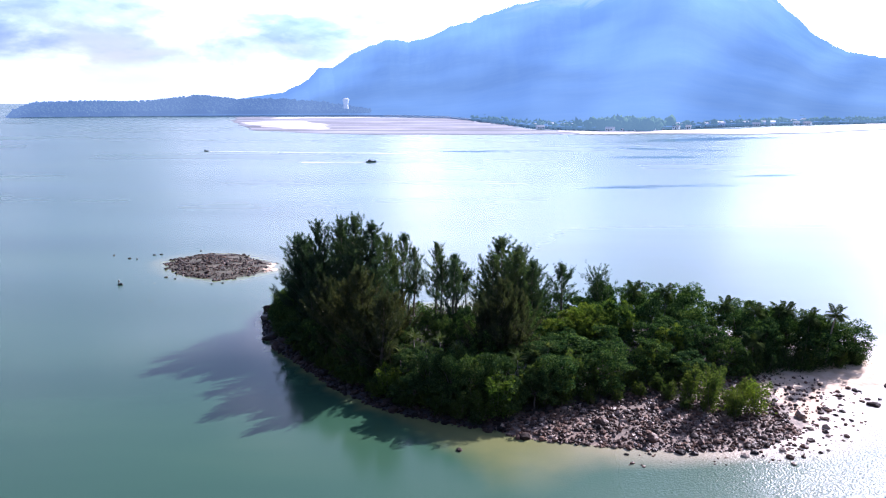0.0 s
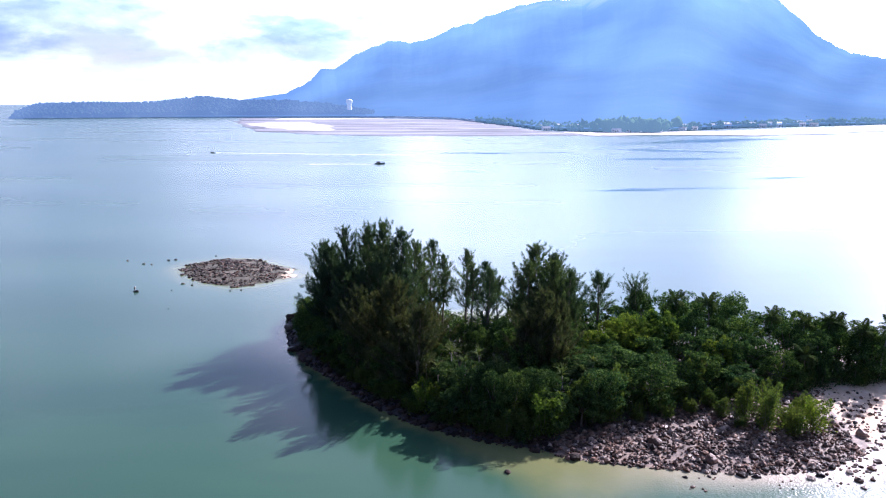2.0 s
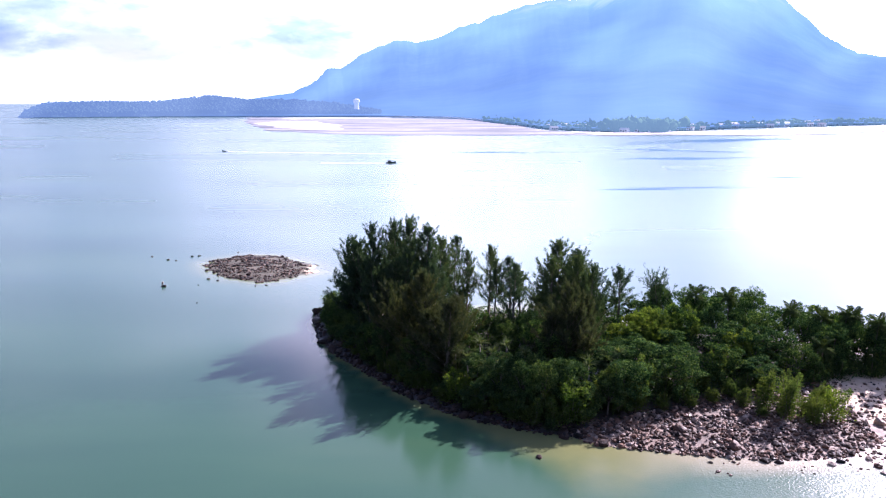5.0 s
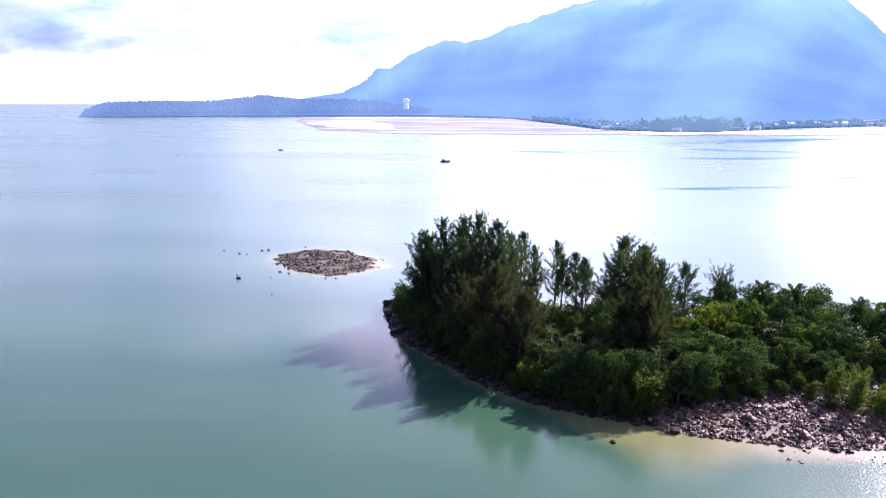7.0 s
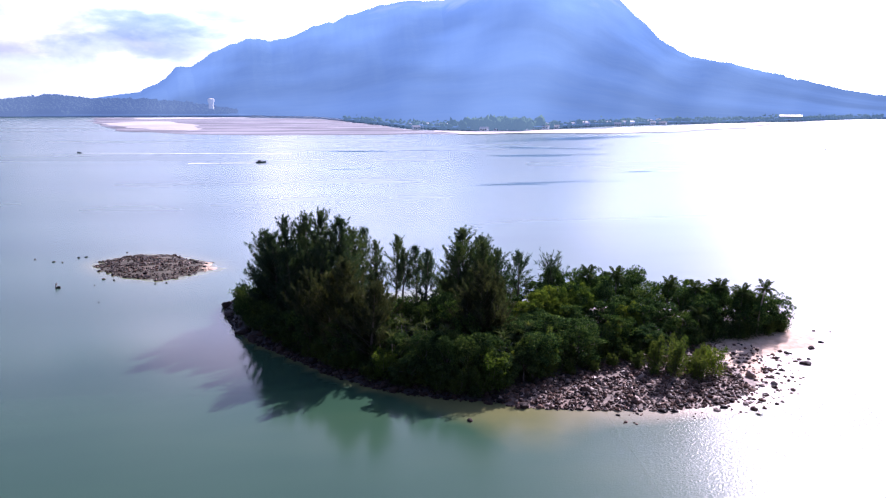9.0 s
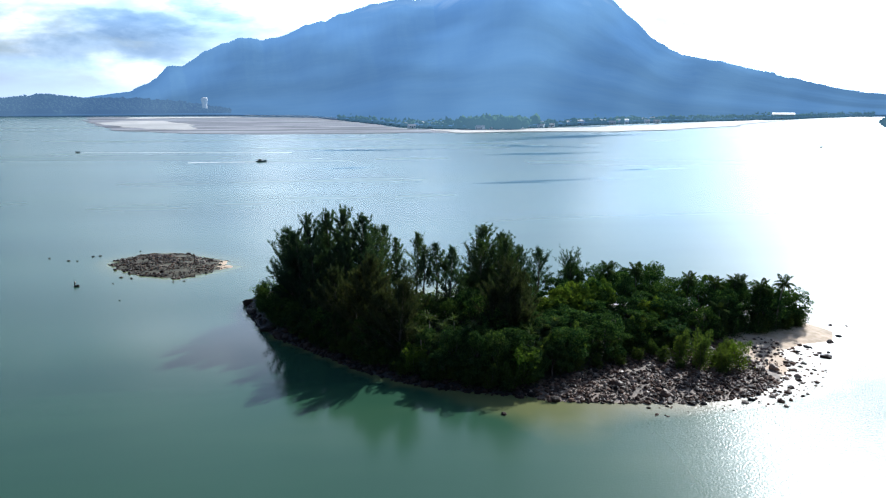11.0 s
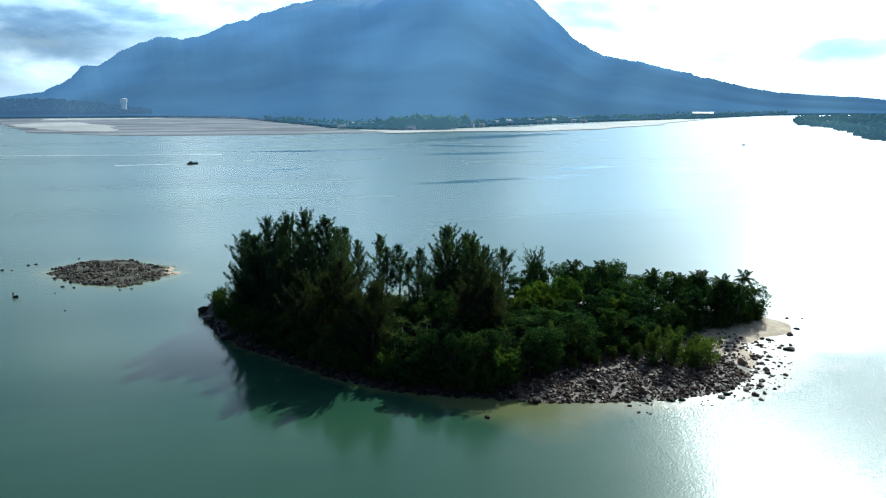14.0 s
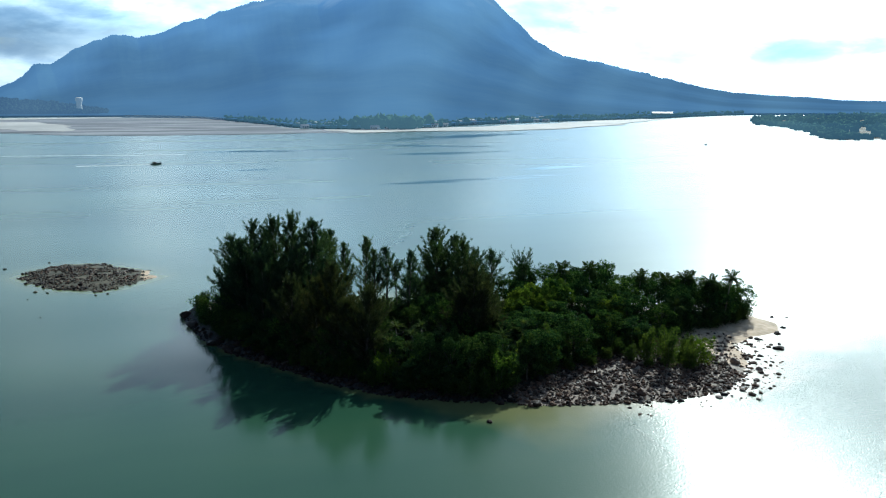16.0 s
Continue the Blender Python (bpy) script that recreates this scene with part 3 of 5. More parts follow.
def build_mountain():
    RIDGE = 4500.0
    azs, ss = np.arange(-18, 60, 0.06), np.concatenate([np.linspace(0, 1, 70), [1.04, 1.09]])
    up = np.interp(azs, RIDGE_AZ, RIDGE_UP)
    verts = []
    for a, u in zip(azs, up):
        out, top = float(shore_out(a)), 40 + u * RIDGE
        for s in ss:
            dist = out + 40 + (RIDGE - out - 40) * min(s, 1) + max(0, s - 1) * 3000
            jag = 10 * noise.noise((a * 1.3, s * 4, 7)) + 4 * noise.noise((a * 3, s * 12, 9)) + 3 * noise.noise((a * 9, s * 24, 2)) * min(s, 1) ** 5 + 6 * noise.noise((a * 61, s * 20, 6)) * max(0, min(s, 1) - 0.97) * 33
            bend = a + 2.5 * noise.noise((a * 0.2, s * 1.5, 3))
            fold = noise.noise((bend * 0.13, s * 0.9, 1)) * 0.6 + noise.noise((bend * 0.3, s * 1.8, 4)) * 0.3 + noise.noise((bend * 0.8, s * 4.5, 4)) * 0.06
            z = 4 + max(top - 4, 0) * min(s, 1) ** 1.7 * (1 + fold * 0.4 * math.sin(math.pi * min(s, 1))) + jag * min(s, 1) ** 2 * min(1, top / 150)
            if s > 1:
                z -= (s - 1) * 1500
            verts.append((dist * math.sin(radians(a)), dist * math.cos(radians(a)), z))
    n = len(ss)
    faces = [(i * n + j, (i + 1) * n + j, (i + 1) * n + j + 1, i * n + j + 1) for i in range(len(azs) - 1) for j in range(n - 1)]
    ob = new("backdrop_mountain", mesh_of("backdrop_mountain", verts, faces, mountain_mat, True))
    tagged(ob, "tall forested mountain across the bay, with painted blue haze", "mountain", kind="structure")


FORE_AZ = (-27.7, -27.3, -26.9, -26.1, -24.5, -23.2, -21, -19.5, -18, -16.3, -15, -13.8, -11, -8, -4)
FORE_Z = (1, 14, 20, 30, 32, 34, 32, 34, 38, 46, 42, 37, 38, 30, 8)


def build_foreland():
    azs = np.arange(-27.7, -4, 0.06)
    verts, rows = [], (0, 0.03, 0.08, 0.2, 0.35, 0.5, 0.7, 0.85, 1.0)
    for a in azs:
        h = float(np.interp(a, FORE_AZ, FORE_Z))
        out = 1850 + 20 * noise.noise((a * 0.8, 0, 0))
        for s in rows:
            dist = out + s * 200
            crown = 2.5 * noise.noise((a * 6, s * 6, 5)) + 2.0 * noise.noise((a * 27, s * 20, 8))
            z = 1.0 if s == 0 else (h * min(1, 0.35 + 0.65 * (s / 0.7)) + crown * min(1, h / 14)) if s < 0.95 else -1
            verts.append((dist * math.sin(radians(a)), dist * math.cos(radians(a)), z - (7 if 0 < s < 0.95 else 0) * min(1, h / 14)))
    n = len(rows)
    faces = [(i * n + j, (i + 1) * n + j, (i + 1) * n + j + 1, i * n + j + 1) for i in range(len(azs) - 1) for j in range(n - 1)]
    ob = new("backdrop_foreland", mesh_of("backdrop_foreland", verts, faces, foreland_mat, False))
    tagged(ob, "low wooded foreland reaching into the bay", "headland", kind="structure")


def flat_sheet(name, outline, z, mat, label, category, seed):
    """A thin flat with an uneven outline, skirted down under the water."""
    pts = []
    for (x0, y0), (x1, y1) in zip(outline, outline[1:] + outline[:1]):
        k = max(2, int(math.hypot(x1 - x0, y1 - y0) / 14))
        for i in range(k):
            x, y = x0 + (x1 - x0) * i / k, y0 + (y1 - y0) * i / k
            pts.append((x + 14 * noise.noise((x * 0.02, y * 0.02, seed)), y + 22 * noise.noise((x * 0.015, y * 0.03, seed + 5))))
    n = len(pts)
    verts = [(x, y, z) for x, y in pts] + [(x, y, -0.6) for x, y in pts]
    faces = [tuple(range(n))] + [(i, i + n, (i + 1) % n + n, (i + 1) % n) for i in range(n)]
    me = mesh_of(name, verts, faces, mat)
    bm = bmesh.new()
    bm.from_mesh(me)
    bmesh.ops.triangulate(bm, faces=[f for f in bm.faces if len(f.verts) > 4])
    bmesh.ops.recalc_face_normals(bm, faces=bm.faces)
    bm.to_mesh(me)
    bm.free()
    return tagged(new(name, me), label, category, kind="structure")


build_mountain()
build_foreland()
flat_sheet("ground_mud_flat", [(-340, 1350), (-230, 1020), (-130, 930), (20, 900), (150, 915), (180, 960), (120, 1030), (80, 1250), (20, 1590), (-160, 1690), (-420, 1700)],
           0.25, mud, "wide pinkish-grey tidal mud flat with wet channels", "mud flat", 1)
flat_sheet("ground_sand_bar", [(-330, 1560), (-190, 1600), (-120, 1660), (-140, 1700), (-330, 1690)], 0.5, far_sand, "pale sand bar on the mud flat", "sand bar", 2)
flat_sheet("ground_sand_bank", [(-330, 1330), (-262, 1170), (-205, 1060), (-150, 1020), (-150, 1090), (-185, 1260), (-235, 1420), (-290, 1430)], 0.45, far_sand, "bright wet sand bank at the edge of the flat", "sand bar", 6)
flat_sheet("ground_beach", [(150, 905), (230, 915), (330, 905), (440, 960), (560, 1040), (690, 1190), (800, 1290), (780, 1330), (640, 1250), (480, 1120), (330, 1030), (220, 985), (130, 1010)],
           0.6, far_sand, "long pale sandy beach before the far village", "beach", 3)
flat_sheet("ground_far_bank", [(1060, 1330), (920, 1180), (790, 1020), (745, 900), (640, 730), (560, 640), (900, 560), (1900, 900), (1800, 1500), (1300, 1420)],
           0.2, soil, "low muddy far bank under mangroves", "bank", 4)


def ico(level, seed, lumps=0.22, flat=0.75, freq=1.0):
    bm = bmesh.new()
    bmesh.ops.create_icosphere(bm, subdivisions=level, radius=1.0)
    for v in bm.verts:
        p = v.co
        v.co = p * (1 + lumps * noise.noise(p * freq + Vector((seed * 3.1, 0, 0))) * 1.6 + lumps * 0.6 * noise.noise(p * 2.7 * freq + Vector((0, seed * 1.7, 0))))
        v.co.z *= flat
    vs = np.array([v.co[:] for v in bm.verts])
    fs = np.array([[w.index for w in f.verts] for f in bm.faces])
    bm.free()
    return vs, fs


def scatter_joined(name, shapes, places, mat, smooth=False):
    """places: rows of x, y, z, radius, stretch, turn. One joined mesh."""
    V, F, o = [], [], 0
    for i, (x, y, z, r, st, w) in enumerate(places):
        vs, fs = shapes[i % len(shapes)]
        c, s = math.cos(w), math.sin(w)
        p = vs * (r, r * 0.8, r * st)
        V.append(np.stack([p[:, 0] * c - p[:, 1] * s + x, p[:, 0] * s + p[:, 1] * c + y, p[:, 2] + z], -1))
        F.append(fs + o)
        o += len(vs)
    return mesh_of(name, np.concatenate(V), np.concatenate(F), mat, smooth)


def far_woods():
    crowns = [ico(2, k, 0.55, 0.9, 2.0) for k in range(8)]
    rows = []
    while len(rows) < 1500:                       # woods round the village
        a = rng.uniform(2, 37)
        dist = shore_out(a) + 45 + rng.exponential(130)
        r = rng.uniform(2.2, 4.6) * (0.8 + 0.5 * max(0, noise.noise((a, dist * 0.01, 0))))
        rows.append((dist * math.sin(radians(a)), dist * math.cos(radians(a)), 1.5 + r * 0.7, r, rng.uniform(0.8, 1.5), rng.uniform(0, 6)))
    for _ in range(160):                         # the big clump by the point
        a = rng.normal(12.2, 1.2)
        dist = shore_out(a) + rng.uniform(25, 90)
        r = rng.uniform(3.5, 7)
        rows.append((dist * math.sin(radians(a)), dist * math.cos(radians(a)), 3 + r * 0.8, r, rng.uniform(0.9, 1.5), rng.uniform(0, 6)))
    cape = []
    while len(cape) < 5200:                      # trees of the foreland
        a, s = rng.uniform(-27.5, -5), rng.uniform(0.01, 0.72)
        h = float(np.interp(a, FORE_AZ, FORE_Z))
        r = rng.uniform(1.6, 4.2) * min(1, h / 12)
        dist = 1852 + s * 200
        cape.append((dist * math.sin(radians(a)), dist * math.cos(radians(a)), h * min(1, 0.35 + 0.65 * (s / 0.7)) - 4.0 + rng.uniform(0, 2.5), r, rng.uniform(0.6, 1.15), rng.uniform(0, 6)))
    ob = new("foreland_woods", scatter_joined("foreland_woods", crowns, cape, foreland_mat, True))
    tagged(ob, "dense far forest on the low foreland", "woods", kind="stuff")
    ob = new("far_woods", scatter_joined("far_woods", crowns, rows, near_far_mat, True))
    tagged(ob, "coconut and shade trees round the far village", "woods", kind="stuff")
    bank = np.array([(1050, 1325), (920, 1180), (795, 1020), (755, 900), (650, 735), (575, 640), (900, 575), (1850, 900), (1750, 1480), (1300, 1410)], float)
    rows = []
    while len(rows) < 1500:
        x, y = rng.uniform(560, 1800), rng.uniform(570, 1480)
        d = inside_distance(bank, x, y)
        if d > 2:
            r = rng.uniform(3, 6.5) * min(1, 0.5 + float(d) / 60)
            rows.append((x, y, 0.6 + r * 0.6, r, rng.uniform(0.7, 1.2), rng.uniform(0, 6)))
    edge_rows = 0
    while edge_rows < 900:                       # closed front of the mangroves at the bank's rim
        k = rng.integers(0, 6)
        f = rng.uniform(0, 1)
        x, y = bank[k] * (1 - f) + bank[k + 1] * f + rng.normal(0, 7, 2)
        r = rng.uniform(2.2, 4.4)
        rows.append((x, y, 0.4 + r * 0.5, r, rng.uniform(0.7, 1.3), rng.uniform(0, 6)))
        edge_rows += 1
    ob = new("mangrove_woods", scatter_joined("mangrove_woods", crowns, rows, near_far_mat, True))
    tagged(ob, "dense low mangroves covering the far bank", "mangroves", kind="stuff")


far_woods()


def gable_house(w, d, h, roof_h, wall_mat, roof_mat):
    e = new("house")
    child("wall", mesh_of("wall", *joined([box(-w / 2, -d / 2, 0, w / 2, d / 2, h)]), wall_mat), e)
    o = 0.6
    rv = [(-w / 2 - o, -d / 2 - o, h - 0.1), (w / 2 + o, -d / 2 - o, h - 0.1), (w / 2 + o, d / 2 + o, h - 0.1), (-w / 2 - o, d / 2 + o, h - 0.1),
          (-w / 2 - o, 0, h + roof_h), (w / 2 + o, 0, h + roof_h)]
    child("roof", mesh_of("roof", rv, [(0, 1, 5, 4), (2, 3, 4, 5), (0, 4, 3), (1, 2, 5), (3, 2, 1, 0)], roof_mat), e)
    child("door", mesh_of("door", *box(-0.6, -d / 2 - 0.06, 0, 0.6, -d / 2, 2.1), dark_glass), e)
    for x in (-w * 0.3, w * 0.3):
        child("window", mesh_of("window", *box(x - 0.8, -d / 2 - 0.06, 1.0, x + 0.8, -d / 2, 2.2), dark_glass), e)
    return e


def build_village():
    kinds = [gable_house(8, 6, 3.0, 1.7, hazy_white, tin_roof), gable_house(9.5, 6.5, 3.0, 1.9, hazy_tan, hazy_roof), gable_house(7, 6, 4.8, 1.6, hazy_white, pale_roof)]
    names = ("white-walled village house with a grey tin roof", "tan village house with a faded brown roof", "two-storey white village house with a pale roof")
    spots = []
    for i in range(58):
        a = (6.5 + 17.5 * i / 57) + rng.uniform(-0.3, 0.3)
        dist = shore_out(a) + rng.uniform(4, 70) + rng.exponential(70)
        spots.append((dist * math.sin(radians(a)), dist * math.cos(radians(a)), a))
    for i, (x, y, a) in enumerate(spots):
        k = i % 3
        m = pose(x, y, 0.6 if i % 4 else 1.0, 0, 0, -a + rng.uniform(-25, 25))
        if i < 3:
            ob = kinds[k]
            ob.matrix_basis = m
        else:
            ob = copy_thing(kinds[k], m)
        tagged(ob, names[k], "house", "houses of the far village")


build_village()


def build_water_tower(x, y):
    e = new("water_tower")
    e.matrix_basis = Matrix.LocRotScale((x, y, 14), None, (0.95, 0.95, 0.72))
    child("shaft", mesh_of("shaft", *tube([(0, 0, 0), (0, 0, 14), (0, 0, 20)], [6.2, 5.6, 6.4], 20), hazy_white), e)
    child("tank", mesh_of("tank", *tube([(0, 0, 20), (0, 0, 22), (0, 0, 29), (0, 0, 31)], [6.4, 7.6, 7.8, 7.2], 24), hazy_white), e, "white round water tank")
    child("cap", mesh_of("cap", *tube([(0, 0, 31), (0, 0, 32.6), (0, 0, 33.4)], [7.2, 4.6, 0.6], 24), pale_roof), e, "low domed cap")
    tagged(e, "tall white concrete water tower above the far trees", "water tower")


def build_warehouse(x, y, turn):
    e = new("warehouse")
    e.matrix_basis = pose(x, y, 0.5, 0, 0, turn)
    child("wall", mesh_of("wall", *box(-18, -8, 0, 18, 8, 8), tan_wall), e)
    child("roof", mesh_of("roof", [(-20, -10, 8), (20, -10, 8), (20, 10, 8), (-20, 10, 8), (-20, 0, 11), (20, 0, 11)],
                          [(0, 1, 5, 4), (2, 3, 4, 5), (0, 4, 3), (1, 2, 5), (3, 2, 1, 0)], pale_roof), e, "bright white sheet roof")
    for k in range(4):
        child("door", mesh_of("door", *box(-14 + k * 8, -8.1, 0, -10 + k * 8, -8, 4.5), dark_glass), e)
    tagged(e, "long riverside warehouse with a bright white roof", "warehouse")


build_water_tower(-222, 1910)
build_warehouse(880, 1425, -31)


def build_boat(x, y, turn, length, cabin, label):
    e = new("fishing_boat")
    e.matrix_basis = pose(x, y, 0, 0, 0, turn) @ Matrix.Scale(0.84, 4)
    n, V, F = 9, [], []
    for i in range(n):
        s = i / (n - 1)
        half = length * 0.14 * (1 - max(0, (s - 0.45) / 0.55) ** 2.2) * (0.8 + 0.2 * min(1, s * 4))
        sheer = 0.75 + 0.75 * s ** 3
        px = (s - 0.5) * length
        V += [(px, -half, sheer), (px, -half * 0.7, -0.15), (px, half * 0.7, -0.15), (px, half, sheer), (px, half * 0.86, sheer - 0.15), (px, -half * 0.86, sheer - 0.15)]
    for i in range(n - 1):
        for k in range(6):
            k2 = (k + 1) % 6
            F.append((i * 6 + k, i * 6 + k2, (i + 1) * 6 + k2, (i + 1) * 6 + k))
    F += [tuple(range(6))[::-1], tuple((n - 1) * 6 + k for k in range(6))]
    child("hull", mesh_of("hull", V, F, hull_paint), e, "dark painted hull")
    if cabin:
        child("cabin", mesh_of("cabin", *box(-length * 0.3, -0.85, 0.6, length * 0.02, 0.85, 1.9), deck_wood), e)
        child("roof", mesh_of("roof", *box(-length * 0.36, -1.05, 1.9, length * 0.16, 1.05, 2.02), hull_paint), e)
        for px, py in ((0.14, -0.9), (0.14, 0.9)):
            child("post", mesh_of("post", *tube([(length * px, py, 0.7), (length * px, py, 1.9)], [0.05, 0.05]), deck_wood), e)
        child("mast", mesh_of("mast", *tube([(length * 0.1, 0, 1.9), (length * 0.1, 0, 3.1)], [0.05, 0.03]), deck_wood), e)
    else:
        child("engine", mesh_of("engine", *box(-length * 0.52, -0.2, 0.5, -length * 0.42, 0.2, 1.15), dark_glass), e, "dark outboard engine")
        child("bench", mesh_of("bench", *box(-0.2, -0.6, 0.55, 0.2, 0.6, 0.62), deck_wood), e)
    tagged(e, label, "boat")


def build_wake(x, y, turn, length, width, label):
    V, F, n = [], [], 40
    for i in range(n + 1):
        s = i / n
        half = width * (0.35 + 0.65 * s) * (1 - 0.35 * s) * (0.8 + 0.4 * abs(noise.noise((s * 25, x, 0))))
        V += [(-s * length, -half, 0.03), (-s * length, half, 0.03), (-s * length, half * 0.5, 0.1 * (1 - s) + 0.035), (-s * length, -half * 0.5, 0.1 * (1 - s) + 0.035)]
    for i in range(n):
        a, b = i * 4, i * 4 + 4
        F += [(a, b, b + 3, a + 3), (a + 3, b + 3, b + 2, a + 2), (a + 2, b + 2, b + 1, a + 1)]
    ob = new("wake", mesh_of("wake", V, F, foam, True))
    ob.matrix_basis = pose(x, y, 0, 0, 0, turn)
    tagged(ob, label, "wake", kind="structure")


build_boat(-45, 516, 2, 7.5, True, "dark wooden fishing boat with a small cabin")
build_wake(-48.5, 516, 2, 40, 3.2, "short white wake behind the fishing boat")
build_boat(-178, 622, 171, 4.0, False, "small open dark motor boat under way")
build_wake(-175, 621.6, 171, 150, 3.0, "long thin white wake of the motor boat")


def build_fish_weir(x, y, turn):
    e = new("fish_weir")
    e.matrix_basis = pose(x, y, 0, 0, 0, turn)
    for k in range(14):
        h = 1.6 + 0.5 * noise.noise((k * 1.7, 0, 3))
        child("post", mesh_of("post", *tube([(k * 3.2 - 21, 0, -0.8), (k * 3.2 - 21 + 0.1, 0.1, h)], [0.16, 0.13], 6), deck_wood), e)
    child("rail", mesh_of("rail", *tube([(-21, 0, 0.9), (0, 0.1, 1.0), (20.6, 0, 0.9)], [0.12, 0.12, 0.12], 5), deck_wood), e)
    tagged(e, "line of dark wooden stakes of a fish weir in the bay", "fish weir")


build_fish_weir(-655, 1290, 4)
build_boat(392, 595, 20, 3.8, False, "small open dark boat lying in the channel")


# ---------------------------------------------------------------- plants
def casuarina(height, seed, reach=2.6, first=0.08, branches=95, per=62, mat=None, spire=1.0):
    """A she-oak: tapering trunk, many upswept limbs, each a plume of thin needle sprays. Returns the meshes of trunk and crown."""
    r = np.random.default_rng(seed)
    lean = r.normal(0, 0.02, 2)
    line = lambda z: np.array([lean[0] * z + 0.25 * math.sin(z * 0.35 + seed), lean[1] * z + 0.25 * math.cos(z * 0.3 + seed), z])
    zs = np.linspace(0, height * 0.97, 10)
    trunk = tube([line(z) for z in zs], [0.26 * (1 - 0.93 * z / height) for z in zs], 7)
    limbs, quads = [], []
    for i in range(branches):
        s = first + (1 - first) * ((i + r.uniform(0, 1)) / branches) ** 0.9
        z = height * s * 0.95
        w = i * 2.4 + r.uniform(-0.5, 0.5)
        shape = min(1, 0.75 + 1.0 * (s - first)) * ((1 - s) / (1 - first)) ** (0.7 * spire) * 1.12 + 0.03
        length = reach * shape * r.choice((0.6, 0.8, 1.0, 1.15, 1.4))
        small = 0.5 + 0.6 * (1 - s)
        rise = radians(r.uniform(10, 42) + 30 * s)
        out = np.array([math.cos(w) * math.cos(rise), math.sin(w) * math.cos(rise), math.sin(rise)])
        start = line(z)
        sweep = length * r.uniform(0.12, 0.4)
        at = lambda k: start + out * (k * length) + np.array([0, 0, 1.0]) * (k ** 2 * sweep)
        limbs.append(tube([at(0), at(0.5), at(1.0)], [0.05 * (1.1 - s), 0.035 * (1.1 - s) + 0.006, 0.008], 4))
        # feathery plumes along the limb
        m = max(3, int(2.5 + 4.5 * length / reach))
        for k in np.linspace(r.uniform(0.25, 0.4), 1.0, m):
            n = per // 3
            axis = unit(out * 0.85 + np.array([0, 0, r.uniform(0.3, 1.1)]) + r.normal(0, 0.3, 3))
            long = r.uniform(0.8, 1.7) * small * (0.7 + 0.3 * k)
            u = r.uniform(0, 1, n)
            base = at(k) + axis * (u * long)[:, None] + r.normal(0, 0.07, (n, 3))
            d = unit(axis + r.normal(0, 0.42, (n, 3)))
            quads.append(blades(base, d, unit(r.normal(0, 1, (n, 3))), r.uniform(0.5, 1.15, n) * small * (1.15 - 0.5 * u), r.uniform(0.045, 0.1, n)))
    # leading shoot
    n = 90
    up = r.uniform(-0.08 * height, height * 0.055, n)
    base = line(height * 0.93) + np.stack([r.normal(0, 0.12, n), r.normal(0, 0.12, n), up], -1)
    quads.append(blades(base, unit(np.array([0, 0, 1.0]) + r.normal(0, 0.33, (n, 3))), unit(r.normal(0, 1, (n, 3))), r.uniform(0.45, 0.9, n), r.uniform(0.05, 0.1, n)))
    return (mesh_of("trunk", *joined([trunk] + limbs), bark, True), quads_mesh("crown", np.concatenate(quads), mat or needle))


def broadleaf(height, spread, seed, clumps=50, per=95, leaf=(0.17, 0.36), mat=None, low=0.15, lift=0.5):
    """A bushy shade tree: forked trunk and uneven clumps of leaves with gaps. Returns the meshes of trunk and crown."""
    r = np.random.default_rng(seed)
    fork = height * 0.35
    trunk = tube([(0, 0, -0.3), (0.08, 0.05, fork * 0.5), (0.15, -0.08, fork)], [0.2, 0.16, 0.13], 7)
    limbs, quads = [], []
    # rounded lobes round a crown, each a shell of leaf clumps, the lower ones wider out
    n_lobes = 9
    for j in range(n_lobes):
        f = (j + 0.5) / n_lobes
        w = j * 2.4 + r.uniform(-0.4, 0.4)
        far = spread * (0.15 + 0.62 * f ** 0.6) * r.uniform(0.75, 1.1)
        size = spread * r.uniform(0.3, 0.47)
        lobe = np.array([math.cos(w) * far, math.sin(w) * far, height * (0.84 - (0.84 - low - 0.12) * f ** 1.5) * r.uniform(0.92, 1.06)])
        lobe[2] = min(lobe[2], height - size * 0.75)
        a = np.array([0.15, -0.08, fork])
        limbs.append(tube([a, (a + lobe) / 2 + np.array([0, 0, 0.3]), lobe], [0.08, 0.05, 0.015], 4))
        for i in range(clumps // 5):
            v = unit(r.normal(0, 1, 3) + np.array([0, 0, 0.5]))
            c = lobe + v * size * np.array([1, 1, 0.75]) * r.uniform(0.7, 1.05)
            rad = size * r.uniform(0.26, 0.42)
            n = int(per * 0.62 * r.uniform(0.7, 1.3))
            q = unit(r.normal(0, 1, (n, 3)) + v * 0.6 + np.array([0, 0, 0.2]))
            base = c + q * (rad * r.uniform(0.6, 1.08, n))[:, None]
            d = unit(q * 0.7 + r.normal(0, 0.55, (n, 3)) + np.array([0, 0, -0.2]))
            nrm = unit(q * 1.1 + np.array([0, 0, lift]) + r.normal(0, 0.32, (n, 3)))
            quads.append(blades(base, d, nrm, r.uniform(*leaf, n), r.uniform(leaf[0] * 0.55, leaf[1] * 0.55, n)))
    return (mesh_of("trunk", *joined([trunk] + limbs), bark, True), quads_mesh("crown", np.concatenate(quads), mat or broad_leaf))


